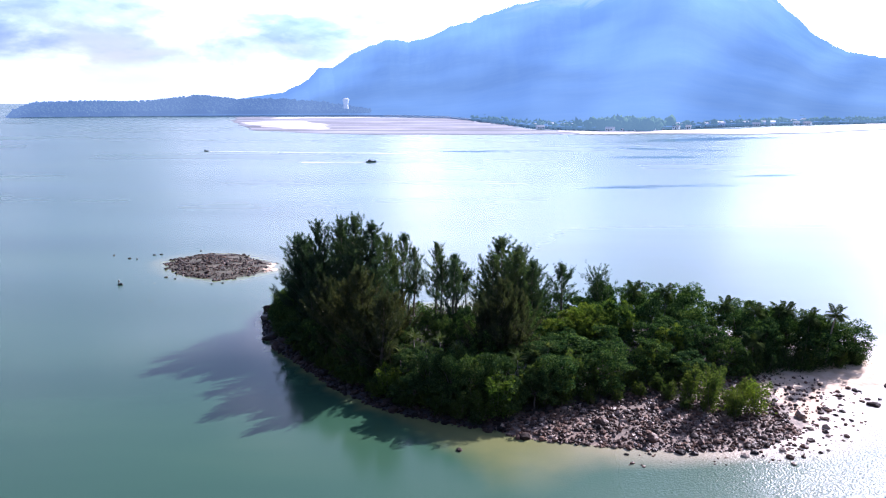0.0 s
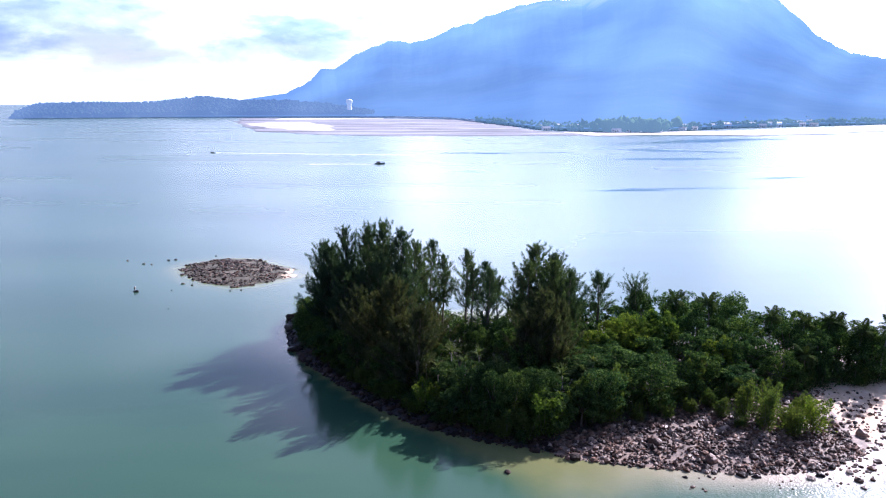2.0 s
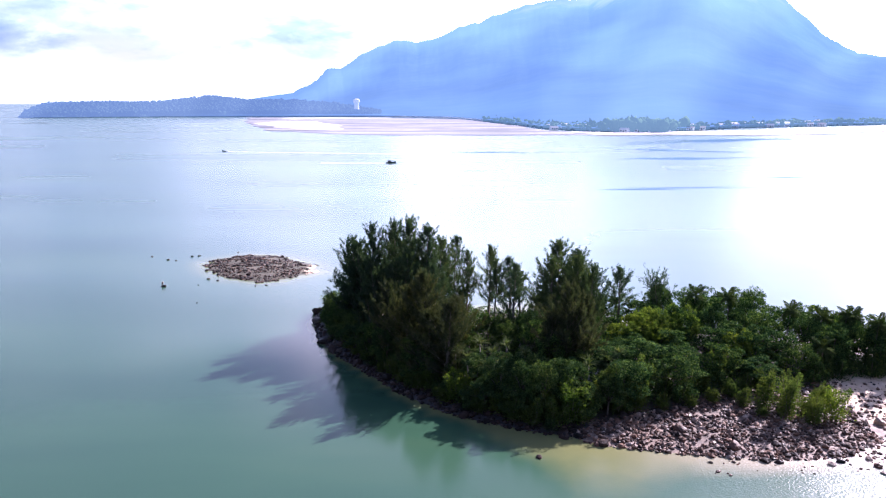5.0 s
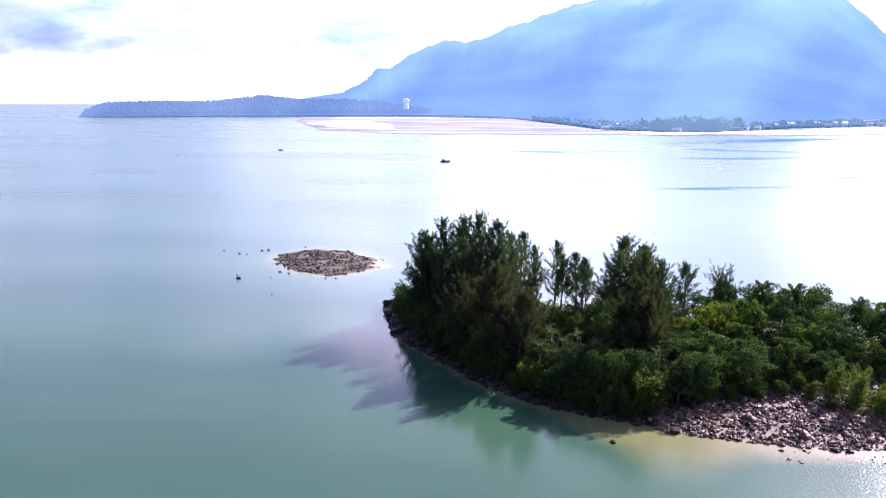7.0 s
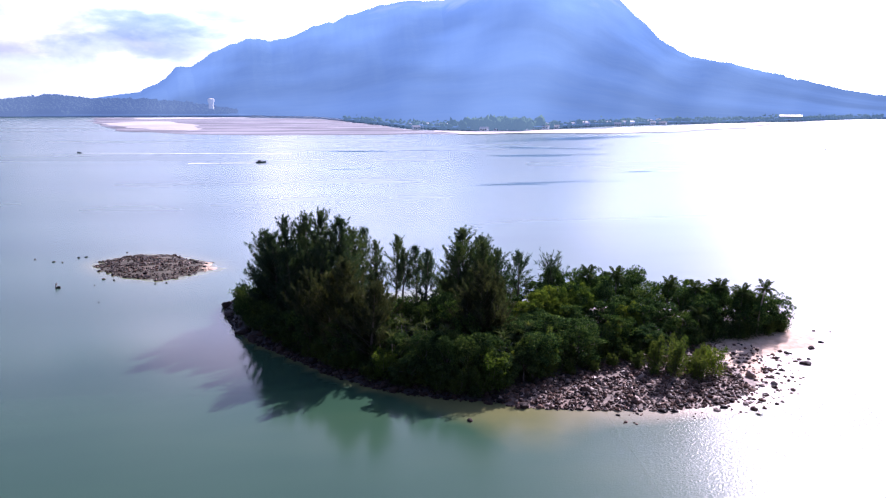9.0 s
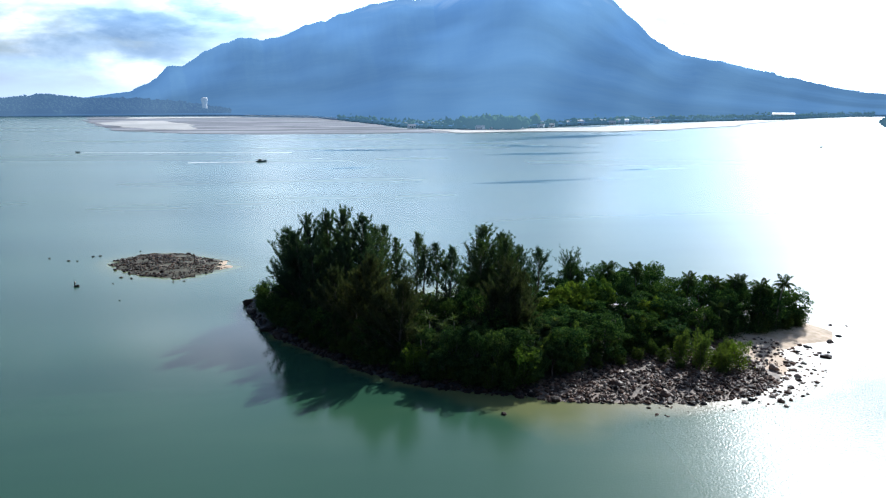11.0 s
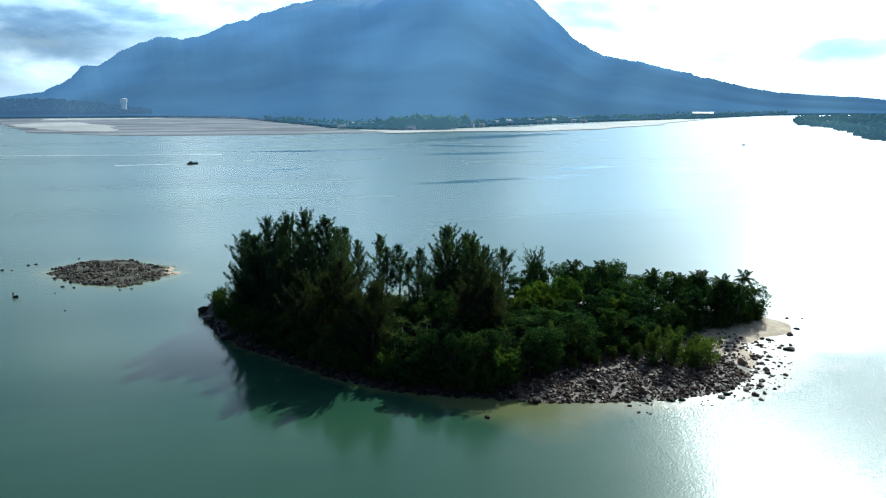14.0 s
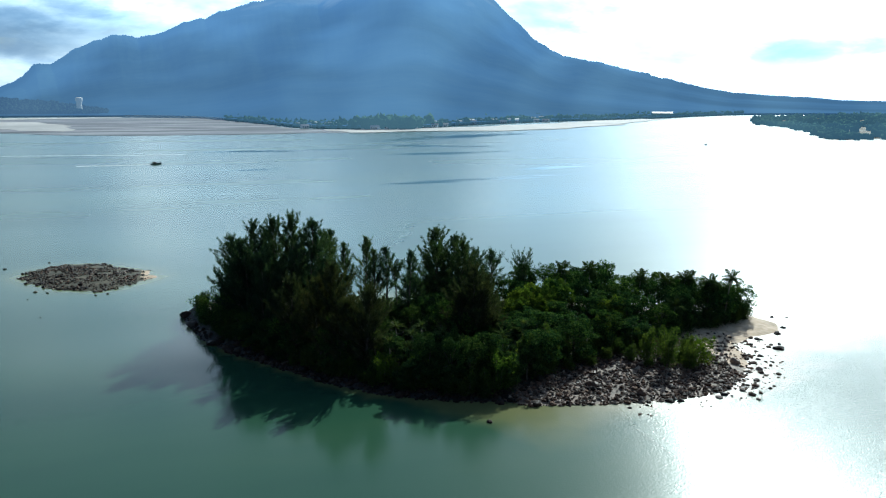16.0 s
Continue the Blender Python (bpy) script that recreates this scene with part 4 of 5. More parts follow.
def shrub(height, spread, seed, mat, per=2600):
    """A pointed mangrove shrub, leafy to the ground."""
    r = np.random.default_rng(seed)
    stems, quads = [], []
    for k in range(6):
        w = r.uniform(0, 6.3)
        tip = np.array([math.cos(w) * spread * r.uniform(0.15, 0.6), math.sin(w) * spread * r.uniform(0.15, 0.6), height * r.uniform(0.6, 1.0)])
        stems.append(tube([(0, 0, -0.3), tip * (0.5, 0.5, 0.45), tip], [0.06, 0.04, 0.01], 5))
        n = per // 6
        s = r.uniform(0.08, 1, n)
        q = unit(r.normal(0, 1, (n, 3)))
        wide = spread * (0.42 * (1 - s ** 1.6) + 0.08) * (0.8 + 0.4 * np.sin(s * 17 + k))
        base = tip * np.stack([0.2 + 0.8 * s, 0.2 + 0.8 * s, s], -1) + q * wide[:, None] * r.uniform(0.6, 1.05, n)[:, None]
        d = unit(q * 0.7 + r.normal(0, 0.5, (n, 3)) + np.array([0, 0, 0.3]))
        quads.append(blades(base, d, unit(q + r.normal(0, 0.5, (n, 3))), r.uniform(0.14, 0.34, n), r.uniform(0.08, 0.18, n)))
    return mesh_of("stem", *joined(stems), bark), quads_mesh("foliage", np.concatenate(quads), mat)


def grown(name, meshes, part_names, m, label, category, group):
    e = new(name)
    e.matrix_basis = m
    for me, n in zip(meshes, part_names):
        child(n, me, e)
    return tagged(e, label, category, group)


def ground_z(x, y):
    return float(island_height(x, y))


TREE_PARTS = ("trunk", "crown")

# she-oaks: x, y, top, kind
dense = [casuarina(17, k, 4.6, 0.05, 88, 104, None, 0.85) for k in (11, 12, 13, 14)]
brown = [casuarina(14, k, 4.0, 0.05, 90, 104, needle_brown, 0.85) for k in (21, 22)]
sparse = [casuarina(13, k, 2.9, 0.22, 44, 70) for k in (31, 32, 33)]
thin = [casuarina(10, 41, 1.7, 0.35, 34, 44, None, 0.5)]
DENSE_AT = ((-15.3, 139.5, 19.8), (-21.4, 140, 18.7), (-25.2, 141, 16.2), (-23.5, 136, 16.6), (-17.9, 143, 18.8), (-12.3, 137, 18.8),
            (-9.2, 141, 16.4), (-21, 133, 14.6), (-24.5, 147, 14), (-18.5, 149, 16), (-25.0, 137.0, 12.5), (-15.5, 133, 15.5),
            (9.7, 136.7, 16.6), (11.8, 127.8, 15.8), (14.3, 130, 13.9), (8, 131, 14.8), (12.5, 134, 15.6), (-21.5, 130.5, 10.5), (-10.5, 131, 13.5))
BROWN_AT = ((-11.6, 118, 15.2), (8.4, 112.5, 14.6), (-14.6, 119.5, 13.0), (10.8, 113.5, 12.8), (5.6, 112, 11.0), (-17.5, 123, 12.5), (-8.6, 111.0, 13.0), (-7.0, 117.5, 11.5), (-11.5, 113.5, 11.0))
SPARSE_AT = ((1.6, 124.5, 15.2), (-7.2, 148.3, 15.5), (-5.2, 145, 13.4), (-1.1, 145, 14.3), (2.2, 143, 12.6), (-0.2, 142, 12.4))
THIN_AT = ((19.7, 135.6, 12.2),)
FAN_AT = ((26.3, 135, 10.3),)


def plant_rows(rows, kinds, base_height, name, label, group, seed, widen=(0.85, 1.1)):
    r = np.random.default_rng(seed)
    for i, (x, y, top) in enumerate(rows):
        z = ground_z(x, y) - 0.1
        s = (top - z) / base_height
        w = s ** 0.5 * r.uniform(*widen)
        m = Matrix.LocRotScale((x, y, z), Euler((0, 0, r.uniform(0, 6.28))), (w, w, s))
        grown(name, kinds[i % len(kinds)], TREE_PARTS, m, label, "tree", group)


plant_rows(DENSE_AT, dense, 17, "casuarina_tree", "tall dark she-oak with dense feathery needles", "tall she-oaks on the island", 1)
plant_rows(BROWN_AT, brown, 14, "casuarina_tree", "brownish she-oak, feathery and leafy to its foot", "brownish she-oaks near the shore", 2)
plant_rows(SPARSE_AT, sparse, 13, "casuarina_tree", "slim see-through she-oak with a bare lower trunk", "slim she-oaks on the island", 3)
plant_rows(THIN_AT, thin, 10, "casuarina_tree", "thin scraggy she-oak standing above the bushes", "", 4)
fan = [casuarina(9, 51, 2.4, 0.35, 40, 40, None, 0.25)]
plant_rows(FAN_AT, fan, 9, "casuarina_tree", "sparse fan-shaped young she-oak above the bushes", "", 5, (0.9, 0.95))

# broad-leaved trees
shade = [broadleaf(8, 3.2, k) for k in (61, 62, 63, 64, 65)]
slope_tree = [broadleaf(8, 3.2, k, mat=dark_leaf) for k in (66, 67, 68)]
bright = [broadleaf(7, 3.4, 71, 50, 100, (0.2, 0.45), bright_leaf, 0.2, 1.0), broadleaf(6, 2.8, 72, 44, 90, (0.2, 0.4), bright_leaf, 0.2, 1.0)]


def plant_broad():
    r = np.random.default_rng(9)
    placed = []
    tries = 0
    while len(placed) < 56 and tries < 6000:
        tries += 1
        x, y = r.uniform(13, 64), r.uniform(100, 143)
        d = float(inside_distance(ISLAND, x, y))
        f = y - float(veg_front(x))
        if d < 3.0 or f < 2.0 or any(math.hypot(x - a, y - b) < 4.3 for a, b in placed):
            continue
        if math.hypot(x - 19.7, y - 135.6) < 2.5:
            continue
        placed.append((x, y))
        top = min(6.4 + 0.19 * f, np.interp(x, (13, 20, 24, 27, 36, 44, 50, 62), (7.2, 8.0, 8.8, 11.0, 10.8, 9.4, 8.3, 7.6))) * r.uniform(0.76, 1.08)
        z = ground_z(x, y) - 0.1
        s = (top - z) / 8
        w = r.uniform(0.85, 1.3)
        m = Matrix.LocRotScale((x, y, z), Euler((0, 0, r.uniform(0, 6.28))), (w, w, s))
        grown("broadleaf_tree", shade[len(placed) % 5], TREE_PARTS, m, "dark green bushy shade tree with glossy leaves", "tree", "shade trees on the island")
    # low shade trees under the she-oaks
    placed = []
    while len(placed) < 60:
        x, y = r.uniform(-32, 16), r.uniform(99, 153)
        if -10 < x < 7 and y > 127:
            continue
        d = float(inside_distance(ISLAND, x, y))
        f = y - float(veg_front(x))
        if x < -26.5 or d < 1.4 or f < 0.6 or any(math.hypot(x - a, y - b) < 2.7 for a, b in placed):
            continue
        placed.append((x, y))
        z = ground_z(x, y) - 0.1
        s = (min(4.6 + 0.15 * f, 7.0) * r.uniform(0.75, 1.15)) / 8
        w = r.uniform(0.75, 1.0)
        m = Matrix.LocRotScale((x, y, z), Euler((0, 0, r.uniform(0, 6.28))), (w, w, s))
        grown("broadleaf_tree", (slope_tree + shade)[len(placed) % 6], TREE_PARTS, m, "low dark shade tree under the she-oaks", "tree", "low trees under the she-oaks")
    for k, (x, y, top) in enumerate(((20.5, 121, 9.0), (23.6, 120, 9.2), (26.5, 122, 9.2), (33, 114, 7.8), (17.5, 118, 7.8), (22, 117, 8.0))):
        z = ground_z(x, y) - 0.1
        s = (top - z) / (7, 6)[k % 2]
        m = Matrix.LocRotScale((x, y, z), Euler((0, 0, k * 1.3)), (0.95, 0.95, s))
        grown("broadleaf_tree", bright[k % 2], TREE_PARTS, m, "bright yellow-green spreading tree in the sun", "tree", "bright green trees on the island")


plant_broad()
# the closed dark end of the wood behind the sandy spit
for k, (x, y, top) in enumerate(((47.5, 117.5, 7.8), (50, 119.5, 7.9), (53, 122, 8.0), (55.5, 119, 8.1), (58.0, 118.8, 7.6), (56.5, 122.5, 7.6), (52, 125.5, 7.6), (59.4, 120.6, 6.4))):
    z = ground_z(x, y) - 0.1
    m = Matrix.LocRotScale((x, y, z), Euler((0, 0, k * 1.7)), (0.95, 0.95, (top - z) / 8))
    grown("broadleaf_tree", shade[k % 5], TREE_PARTS, m, "dark round-crowned tree behind the sandy spit", "tree", "shade trees on the island")

shrub_a = [shrub(5, 2.6, k, shrub_leaf) for k in (81, 82, 83)]
low_green = [shrub(5, 3.4, k, dark_leaf) for k in (91, 92)]
shrub_b = [shrub(4.5, 3.2, 84, bright_leaf)]
SHRUBS = ((13.2, 100.6, 6.2, 0), (17.3, 103.9, 6.2, 0), (14.8, 103.5, 5.2, 0), (6.8, 98.2, 5.8, 1), (4.2, 99.2, 4.2, 0), (9.2, 100.5, 5.0, 0), (23.5, 106, 3.4, 0), (27.8, 107.9, 5.2, 0), (25.5, 106.8, 3.2, 0),
          (31.0, 106.2, 2.8, 0), (33.6, 98.8, 6.0, 0), (36.6, 97.6, 4.4, 0), (32.2, 102, 5.0, 0), (35.4, 103.0, 4.6, 0), (39.6, 98.8, 4.4, 1), (38.4, 101.2, 3.8, 0), (40.4, 104.5, 2.8, 0), (33.4, 106.2, 3.8, 0), (20.0, 105.2, 3.6, 0),
          (11.2, 102.6, 5.4, 0), (1.5, 100.6, 3.4, 0), (-1.5, 101.8, 3.2, 1), (-4.5, 103.8, 3.4, 0), (-7.5, 106.5, 3.6, 0), (-10.2, 109.4, 3.2, 1), (-13.0, 112.8, 3.4, 0), (-16.5, 117, 3.2, 0), (-20.0, 122.2, 3.2, 0),
          (-23.5, 127.5, 3.4, 0), (-27.0, 133, 3.2, 0), (-6, 107.5, 4.2, 1), (-1.8, 105.2, 4.4, 0), (2.6, 103.6, 4.6, 0), (41.5, 112.5, 3.4, 0), (45, 113.8, 3.6, 0), (58.5, 116.8, 3.4, 0), (62.2, 118.6, 3.0, 0),
          (53, 115.4, 3.2, 0), (36.8, 100.6, 2.6, 0), (19.0, 101.6, 2.0, 0), (22.6, 102.0, 1.6, 0), (25.8, 103.4, 2.2, 0), (29.6, 102.4, 2.4, 0), (30.8, 99.6, 1.5, 0), (28.8, 105, 3.0, 0), (21.8, 103.4, 3.4, 0), (15.4, 101.2, 4.4, 0), (4.8, 97.2, 4.4, 0), (2.2, 98, 3.6, 0), (-0.5, 99.4, 3.4, 0), (-3.0, 100.8, 3.2, 0),
          (-6.0, 102.9, 3.2, 0), (-8.8, 105.3, 3.2, 0), (-12, 109.5, 3.2, 0), (-18.4, 118.4, 3.4, 0), (-21.8, 123.6, 3.4, 0), (-25.2, 128.6, 3.6, 0), (-28.6, 134.8, 3.6, 0))
for i, (x, y, h, k) in enumerate(SHRUBS):
    meshes = (shrub_a[i % 3], shrub_b[0])[k]
    if x < -2:
        x, y = x + 0.9, y + 0.9
        meshes = (low_green[i % 2], low_green[i % 2], shrub_a[i % 3])[i % 3]
    s = h / (5, 4.5)[k]
    w = 0.62 + 0.38 * s
    m = Matrix.LocRotScale((x, y, ground_z(x, y) - 0.05), Euler((0, 0, i * 1.9)), (w, w, s))
    grown("mangrove_shrub", meshes, ("stem", "foliage"), m, ("olive-green mangrove shrub, leafy to the stones", "sunlit yellow-green shrub at the water's edge")[k],
          "shrub", "shrubs along the shore")


rs = np.random.default_rng(77)
edge = []
for (x0, y0), (x1, y1) in zip(ISLAND[1:8], ISLAND[2:9]):
    for k in range(max(1, int(math.hypot(x1 - x0, y1 - y0) / 2.6))):
        f = (k + rs.uniform(0.2, 0.8)) * 2.6 / math.hypot(x1 - x0, y1 - y0)
        edge.append((x0 + (x1 - x0) * f + rs.uniform(0.9, 2.4), y0 + (y1 - y0) * f + rs.uniform(0.6, 1.8), rs.uniform(1.2, 2.8), 0))
slope = [(rs.uniform(-15, 9), rs.uniform(0.5, 11), rs.uniform(2.6, 4.2), int(rs.uniform() < 0.35)) for _ in range(34)]
slope = [(x, float(veg_front(x)) + f, h, k) for x, f, h, k in slope]
for i, (x, y, h, k) in enumerate(edge + slope):
    s = h / (5, 4.5)[k]
    m = Matrix.LocRotScale((x, y, ground_z(x, y) - 0.05), Euler((0, 0, i * 2.3)), (0.5 + 0.6 * s, 0.5 + 0.6 * s, s))
    grown("mangrove_shrub", ((shrub_a + low_green)[i % 4], shrub_b[0])[k], ("stem", "foliage"), m, ("green shrub on the shaded slope", "sunlit yellow-green shrub on the slope")[k],
          "shrub", "shrubs on the west slope")


# low dark bushes over the rock bluff at the west end
for i in range(20):
    f = i / 19
    x, y = -31.2 + 4.6 * f ** 1.6 + rs.uniform(-0.5, 1.6), 152 - 20 * f + rs.uniform(-0.8, 0.8)
    h = rs.uniform(1.5, 2.6)
    m = Matrix.LocRotScale((x, y, ground_z(x, y) - 0.1), Euler((0, 0, i * 2.7)), (0.62, 0.62, h / 5))
    grown("shade_shrub", low_green[i % 2], ("stem", "foliage"), m, "low dark bush on top of the rock bluff", "shrub", "bushes on the rock bluff")


# ---- coconut palms
def frond_mesh(length, seed, mat, droop=0.55, pairs=36):
    r = np.random.default_rng(seed)
    ks = np.linspace(0, 1, 9)
    curve = np.stack([ks * length * (1 - 0.2 * ks), 0 * ks, length * (0.42 * ks - droop * ks ** 2.2)], -1)
    rib = tube(curve, [0.045 * (1 - 0.85 * k) for k in ks], 4)
    quads = []
    for side in (-1, 1):
        k = np.linspace(0.12, 0.99, pairs)
        base = np.stack([np.interp(k, ks, curve[:, c]) for c in range(3)], -1)
        n = len(k)
        d = unit(np.stack([np.full(n, 0.55), np.full(n, side * 0.9), r.uniform(-0.65, -0.2, n)], -1))
        ln = length * 0.24 * np.sin(np.pi * (0.15 + 0.8 * k)) * r.uniform(0.85, 1.1, n) + 0.08
        quads.append(blades(base, d, np.tile([0.2, 0, 1.0], (n, 1)), ln, np.full(n, 0.12)))
    q = np.concatenate(quads)
    V = list(map(tuple, q.reshape(-1, 3)))
    F = [(4 * i, 4 * i + 1, 4 * i + 2, 4 * i + 3) for i in range(len(q))]
    v, f = joined([rib, (V, F)])
    return mesh_of("frond", v, f, mat)


fronds = [frond_mesh(2.5, 5, palm_leaf, 0.6), frond_mesh(2.2, 6, palm_leaf, 0.85), frond_mesh(2.5, 7, palm_leaf, 0.35)]
nut_vs, nut_fs = ico(1, 3, 0.05, 1.1)
nut_mesh = mesh_of("coconut", nut_vs * 0.13, nut_fs, bark, True)


def palm(x, y, top, seed, lean, count=17):
    r = np.random.default_rng(seed)
    e = new("coconut_palm")
    z = ground_z(x, y) - 0.1
    e.location = (x, y, z)
    h = top - z - 0.9
    w = r.uniform(0, 6.28)
    pts = [(math.cos(w) * lean * (s ** 2), math.sin(w) * lean * (s ** 2), h * s) for s in np.linspace(0, 1, 9)]
    child("trunk", mesh_of("trunk", *tube(pts, [0.17 - 0.07 * s for s in np.linspace(0, 1, 9)], 8), palm_bark, True), e, "slim ringed grey trunk")
    head = pts[-1]
    for i in range(count):
        f = child("frond", fronds[(1, 0, 2)[i * 3 // count]], e)
        tilt = (20, -8, -42)[i * 3 // count] + r.uniform(-10, 10)
        f.matrix_basis = pose(head[0], head[1], head[2], 0, 0, math.degrees(i * 2.4) + r.uniform(-15, 15)) @ pose(0, 0, 0, r.uniform(-12, 12), tilt, 0)
    for i in range(4):
        n = child("coconut", nut_mesh, e)
        n.location = (head[0] + 0.18 * math.cos(i * 1.7), head[1] + 0.18 * math.sin(i * 1.7), head[2] - 0.15)
    tagged(e, "coconut palm with arching feathery fronds", "palm", "coconut palms on the island")


for i, (x, y, t_, ln) in enumerate(((50.7, 121.3, 9.0, 0.6), (56.7, 116.8, 9.5, 0.8), (47.3, 121, 8.6, 0.5), (52.6, 121, 8.6, 0.7), (54.5, 119, 8.4, 0.4), (45.0, 114.6, 6.2, 0.6),
                                    (30.0, 128, 10.5, 0.5), (35.5, 127, 10.4, 0.6), (43.5, 124, 9.0, 0.5), (4.2, 143, 9.4, 0.6), (11.8, 106, 6.6, 0.9),
                                    (9.4, 107.5, 6.0, 0.8), (-6.2, 143, 7.0, 0.5))):
    palm(x, y, t_, 100 + i, ln)


# ---- screw pines: rosettes of long strap leaves
def strap_mesh(seed):
    r = np.random.default_rng(seed)
    ks = np.linspace(0, 1, 6)
    L_ = 1.7
    c = np.stack([ks * L_ * 0.75, 0 * ks, L_ * (0.8 * ks - 0.6 * ks ** 2)], -1)
    V, F = [], []
    for p, k in zip(c, ks):
        wd = 0.075 * (1 - k ** 2) + 0.006
        V += [(p[0], -wd, p[2] + wd * 0.5), (p[0], 0, p[2]), (p[0], wd, p[2] + wd * 0.5)]
    for i in range(5):
        a, b = i * 3, i * 3 + 3
        F += [(a, b, b + 1, a + 1), (a + 1, b + 1, b + 2, a + 2)]
    return mesh_of("leaf", V, F, strap_leaf)


straps = strap_mesh(1)


def screw_pine(x, y, top, seed):
    r = np.random.default_rng(seed)
    e = new("screw_pine")
    z = ground_z(x, y) - 0.1
    e.location = (x, y, z)
    h = top - z - 0.8
    child("trunk", mesh_of("trunk", *tube([(0, 0, 0), (0.2, 0.1, h * 0.5), (0.1, 0.3, h)], [0.12, 0.1, 0.08], 7), palm_bark, True), e)
    for i in range(32):
        f = child("leaf", straps, e)
        f.matrix_basis = pose(0.1, 0.3, h, 0, 0, i * 137.5) @ pose(0, 0, 0, 0, r.uniform(-45, 25), 0) @ Matrix.Scale(r.uniform(0.9, 1.4), 4)
    tagged(e, "screw pine with a pale rosette of strap leaves", "screw pine", "screw pines on the slope")


for i, (x, y, t_) in enumerate(((-4.2, 111.5, 7.2), (-2.4, 109, 6.6), (-6.0, 108.5, 5.8), (-0.5, 111, 7.0), (12.5, 105.5, 6.6), (-3.6, 106.5, 5.4), (-7.6, 111, 6.2), (11.4, 102.6, 5.4), (-1.5, 106.5, 6.0), (1.8, 108, 6.6), (9.8, 104.6, 6.4), (14.2, 107.5, 7.0))):
    screw_pine(x, y, t_, 200 + i)


# ---- undergrowth that closes the gaps between the stems
def build_undergrowth():
    r = np.random.default_rng(17)
    quads = []
    n_clump = 0
    while n_clump < 2300:
        x, y = r.uniform(-34, 66), r.uniform(94, 158)
        d = float(inside_distance(ISLAND, x, y))
        if d < 1.2 or y < float(veg_front(x)) + 0.3:
            continue
        n_clump += 1
        rad = r.uniform(0.5, 1.1)
        c = np.array([x, y, ground_z(x, y) + r.uniform(0.2, 0.9 if -10 < x < 7 and y > 127 else 1.7)])
        n = 26
        q = unit(r.normal(0, 1, (n, 3)) + np.array([0, 0, 0.3]))
        base = c + q * rad * r.uniform(0.5, 1.0, (n, 1)) * np.array([1.2, 1.2, 0.8])
        d_ = unit(q + r.normal(0, 0.5, (n, 3)))
        quads.append(blades(base, d_, unit(q + np.array([0, 0, 0.6]) + r.normal(0, 0.4, (n, 3))), r.uniform(0.25, 0.5, n), r.uniform(0.14, 0.28, n)))
    tagged(new("undergrowth", quads_mesh("undergrowth", np.concatenate(quads), dark_leaf)), "tangled dark green undergrowth between the trees", "undergrowth", kind="stuff")


build_undergrowth()


# ---- taller trees right at the south-west shore, and low green under the east end
WALL = ((-2, 102.8, 7.4), (1, 101.2, 7.8), (3.6, 100.4, 8.0), (6.2, 100.6, 8.0), (8.4, 102.2, 7.2), (-14, 115, 6.4), (-17.8, 119.8, 6.2), (-21, 125, 6.0), (-24, 130, 6.0), (-1, 106.5, 7.0), (3, 105, 7.4))
for i, (x, y, top) in enumerate(WALL):
    z = ground_z(x, y) - 0.1
    m = Matrix.LocRotScale((x, y, z), Euler((0, 0, i * 2.1)), (0.78, 0.78, (top - z) / 8))
    grown("broadleaf_tree", slope_tree[i % 3], TREE_PARTS, m, "dark bushy tree leaning over the water's edge", "tree", "trees at the south-west shore")
for i in range(16):
    x = 43 + i * 1.35
    y = float(veg_front(x)) + rs.uniform(1.0, 3.6)
    h = rs.uniform(2.8, 4.2)
    m = Matrix.LocRotScale((x, y, ground_z(x, y) - 0.05), Euler((0, 0, i * 2.9)), (1.05, 1.05, h / 5))
    grown("shade_shrub", low_green[i % 2], ("stem", "foliage"), m, "dark green shrub behind the sandy beach", "shrub", "shrubs behind the beach")


# ---- a bare dead tree at the shore
def dead_tree(x, y, seed):
    r = np.random.default_rng(seed)
    e = new("dead_tree")
    e.location = (x, y, ground_z(x, y) - 0.1)
    child("trunk", mesh_of("trunk", *tube([(0, 0, 0), (-0.2, 0.2, 1.8), (-0.1, 0.1, 3.6), (0.3, 0, 4.8)], [0.12, 0.1, 0.07, 0.02], 7), dead_wood, True), e)
    for i in range(9):
        z = r.uniform(1.4, 4.4)
        w = r.uniform(0, 6.28)
        ln = r.uniform(0.6, 1.7)
        child("branch", mesh_of("branch", *tube([(-0.1, 0.1, z), (math.cos(w) * ln * 0.6, math.sin(w) * ln * 0.6, z + 0.25), (math.cos(w) * ln, math.sin(w) * ln, z + r.uniform(-0.3, 0.9))], [0.045, 0.03, 0.01], 5), dead_wood), e)
    tagged(e, "bare bleached dead tree among the shrubs", "dead tree")


dead_tree(9.2, 101.6, 3)
dead_tree(10.6, 103.4, 8)


# ---------------------------------------------------------------- stones
stones = [ico(2, k, 0.3, 0.72) for k in range(9)]
stone_meshes = [mesh_of("boulder", v, f, rock_mat) for v, f in stones]
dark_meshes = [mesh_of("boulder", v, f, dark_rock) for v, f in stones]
small = [ico(1, 20 + k, 0.3, 0.7) for k in range(8)]


def boulder(x, y, z, r, seed, label, group="", st=1.0, kinds=stone_meshes):
    ob = new("boulder", kinds[seed % 9])
    ob.matrix_basis = Matrix.LocRotScale((x, y, z), Euler((0.2 * math.sin(seed), 0.2 * math.cos(seed * 2), seed * 1.3)), (r, r * 0.78, r * st))
    return tagged(ob, label, "boulder", group)


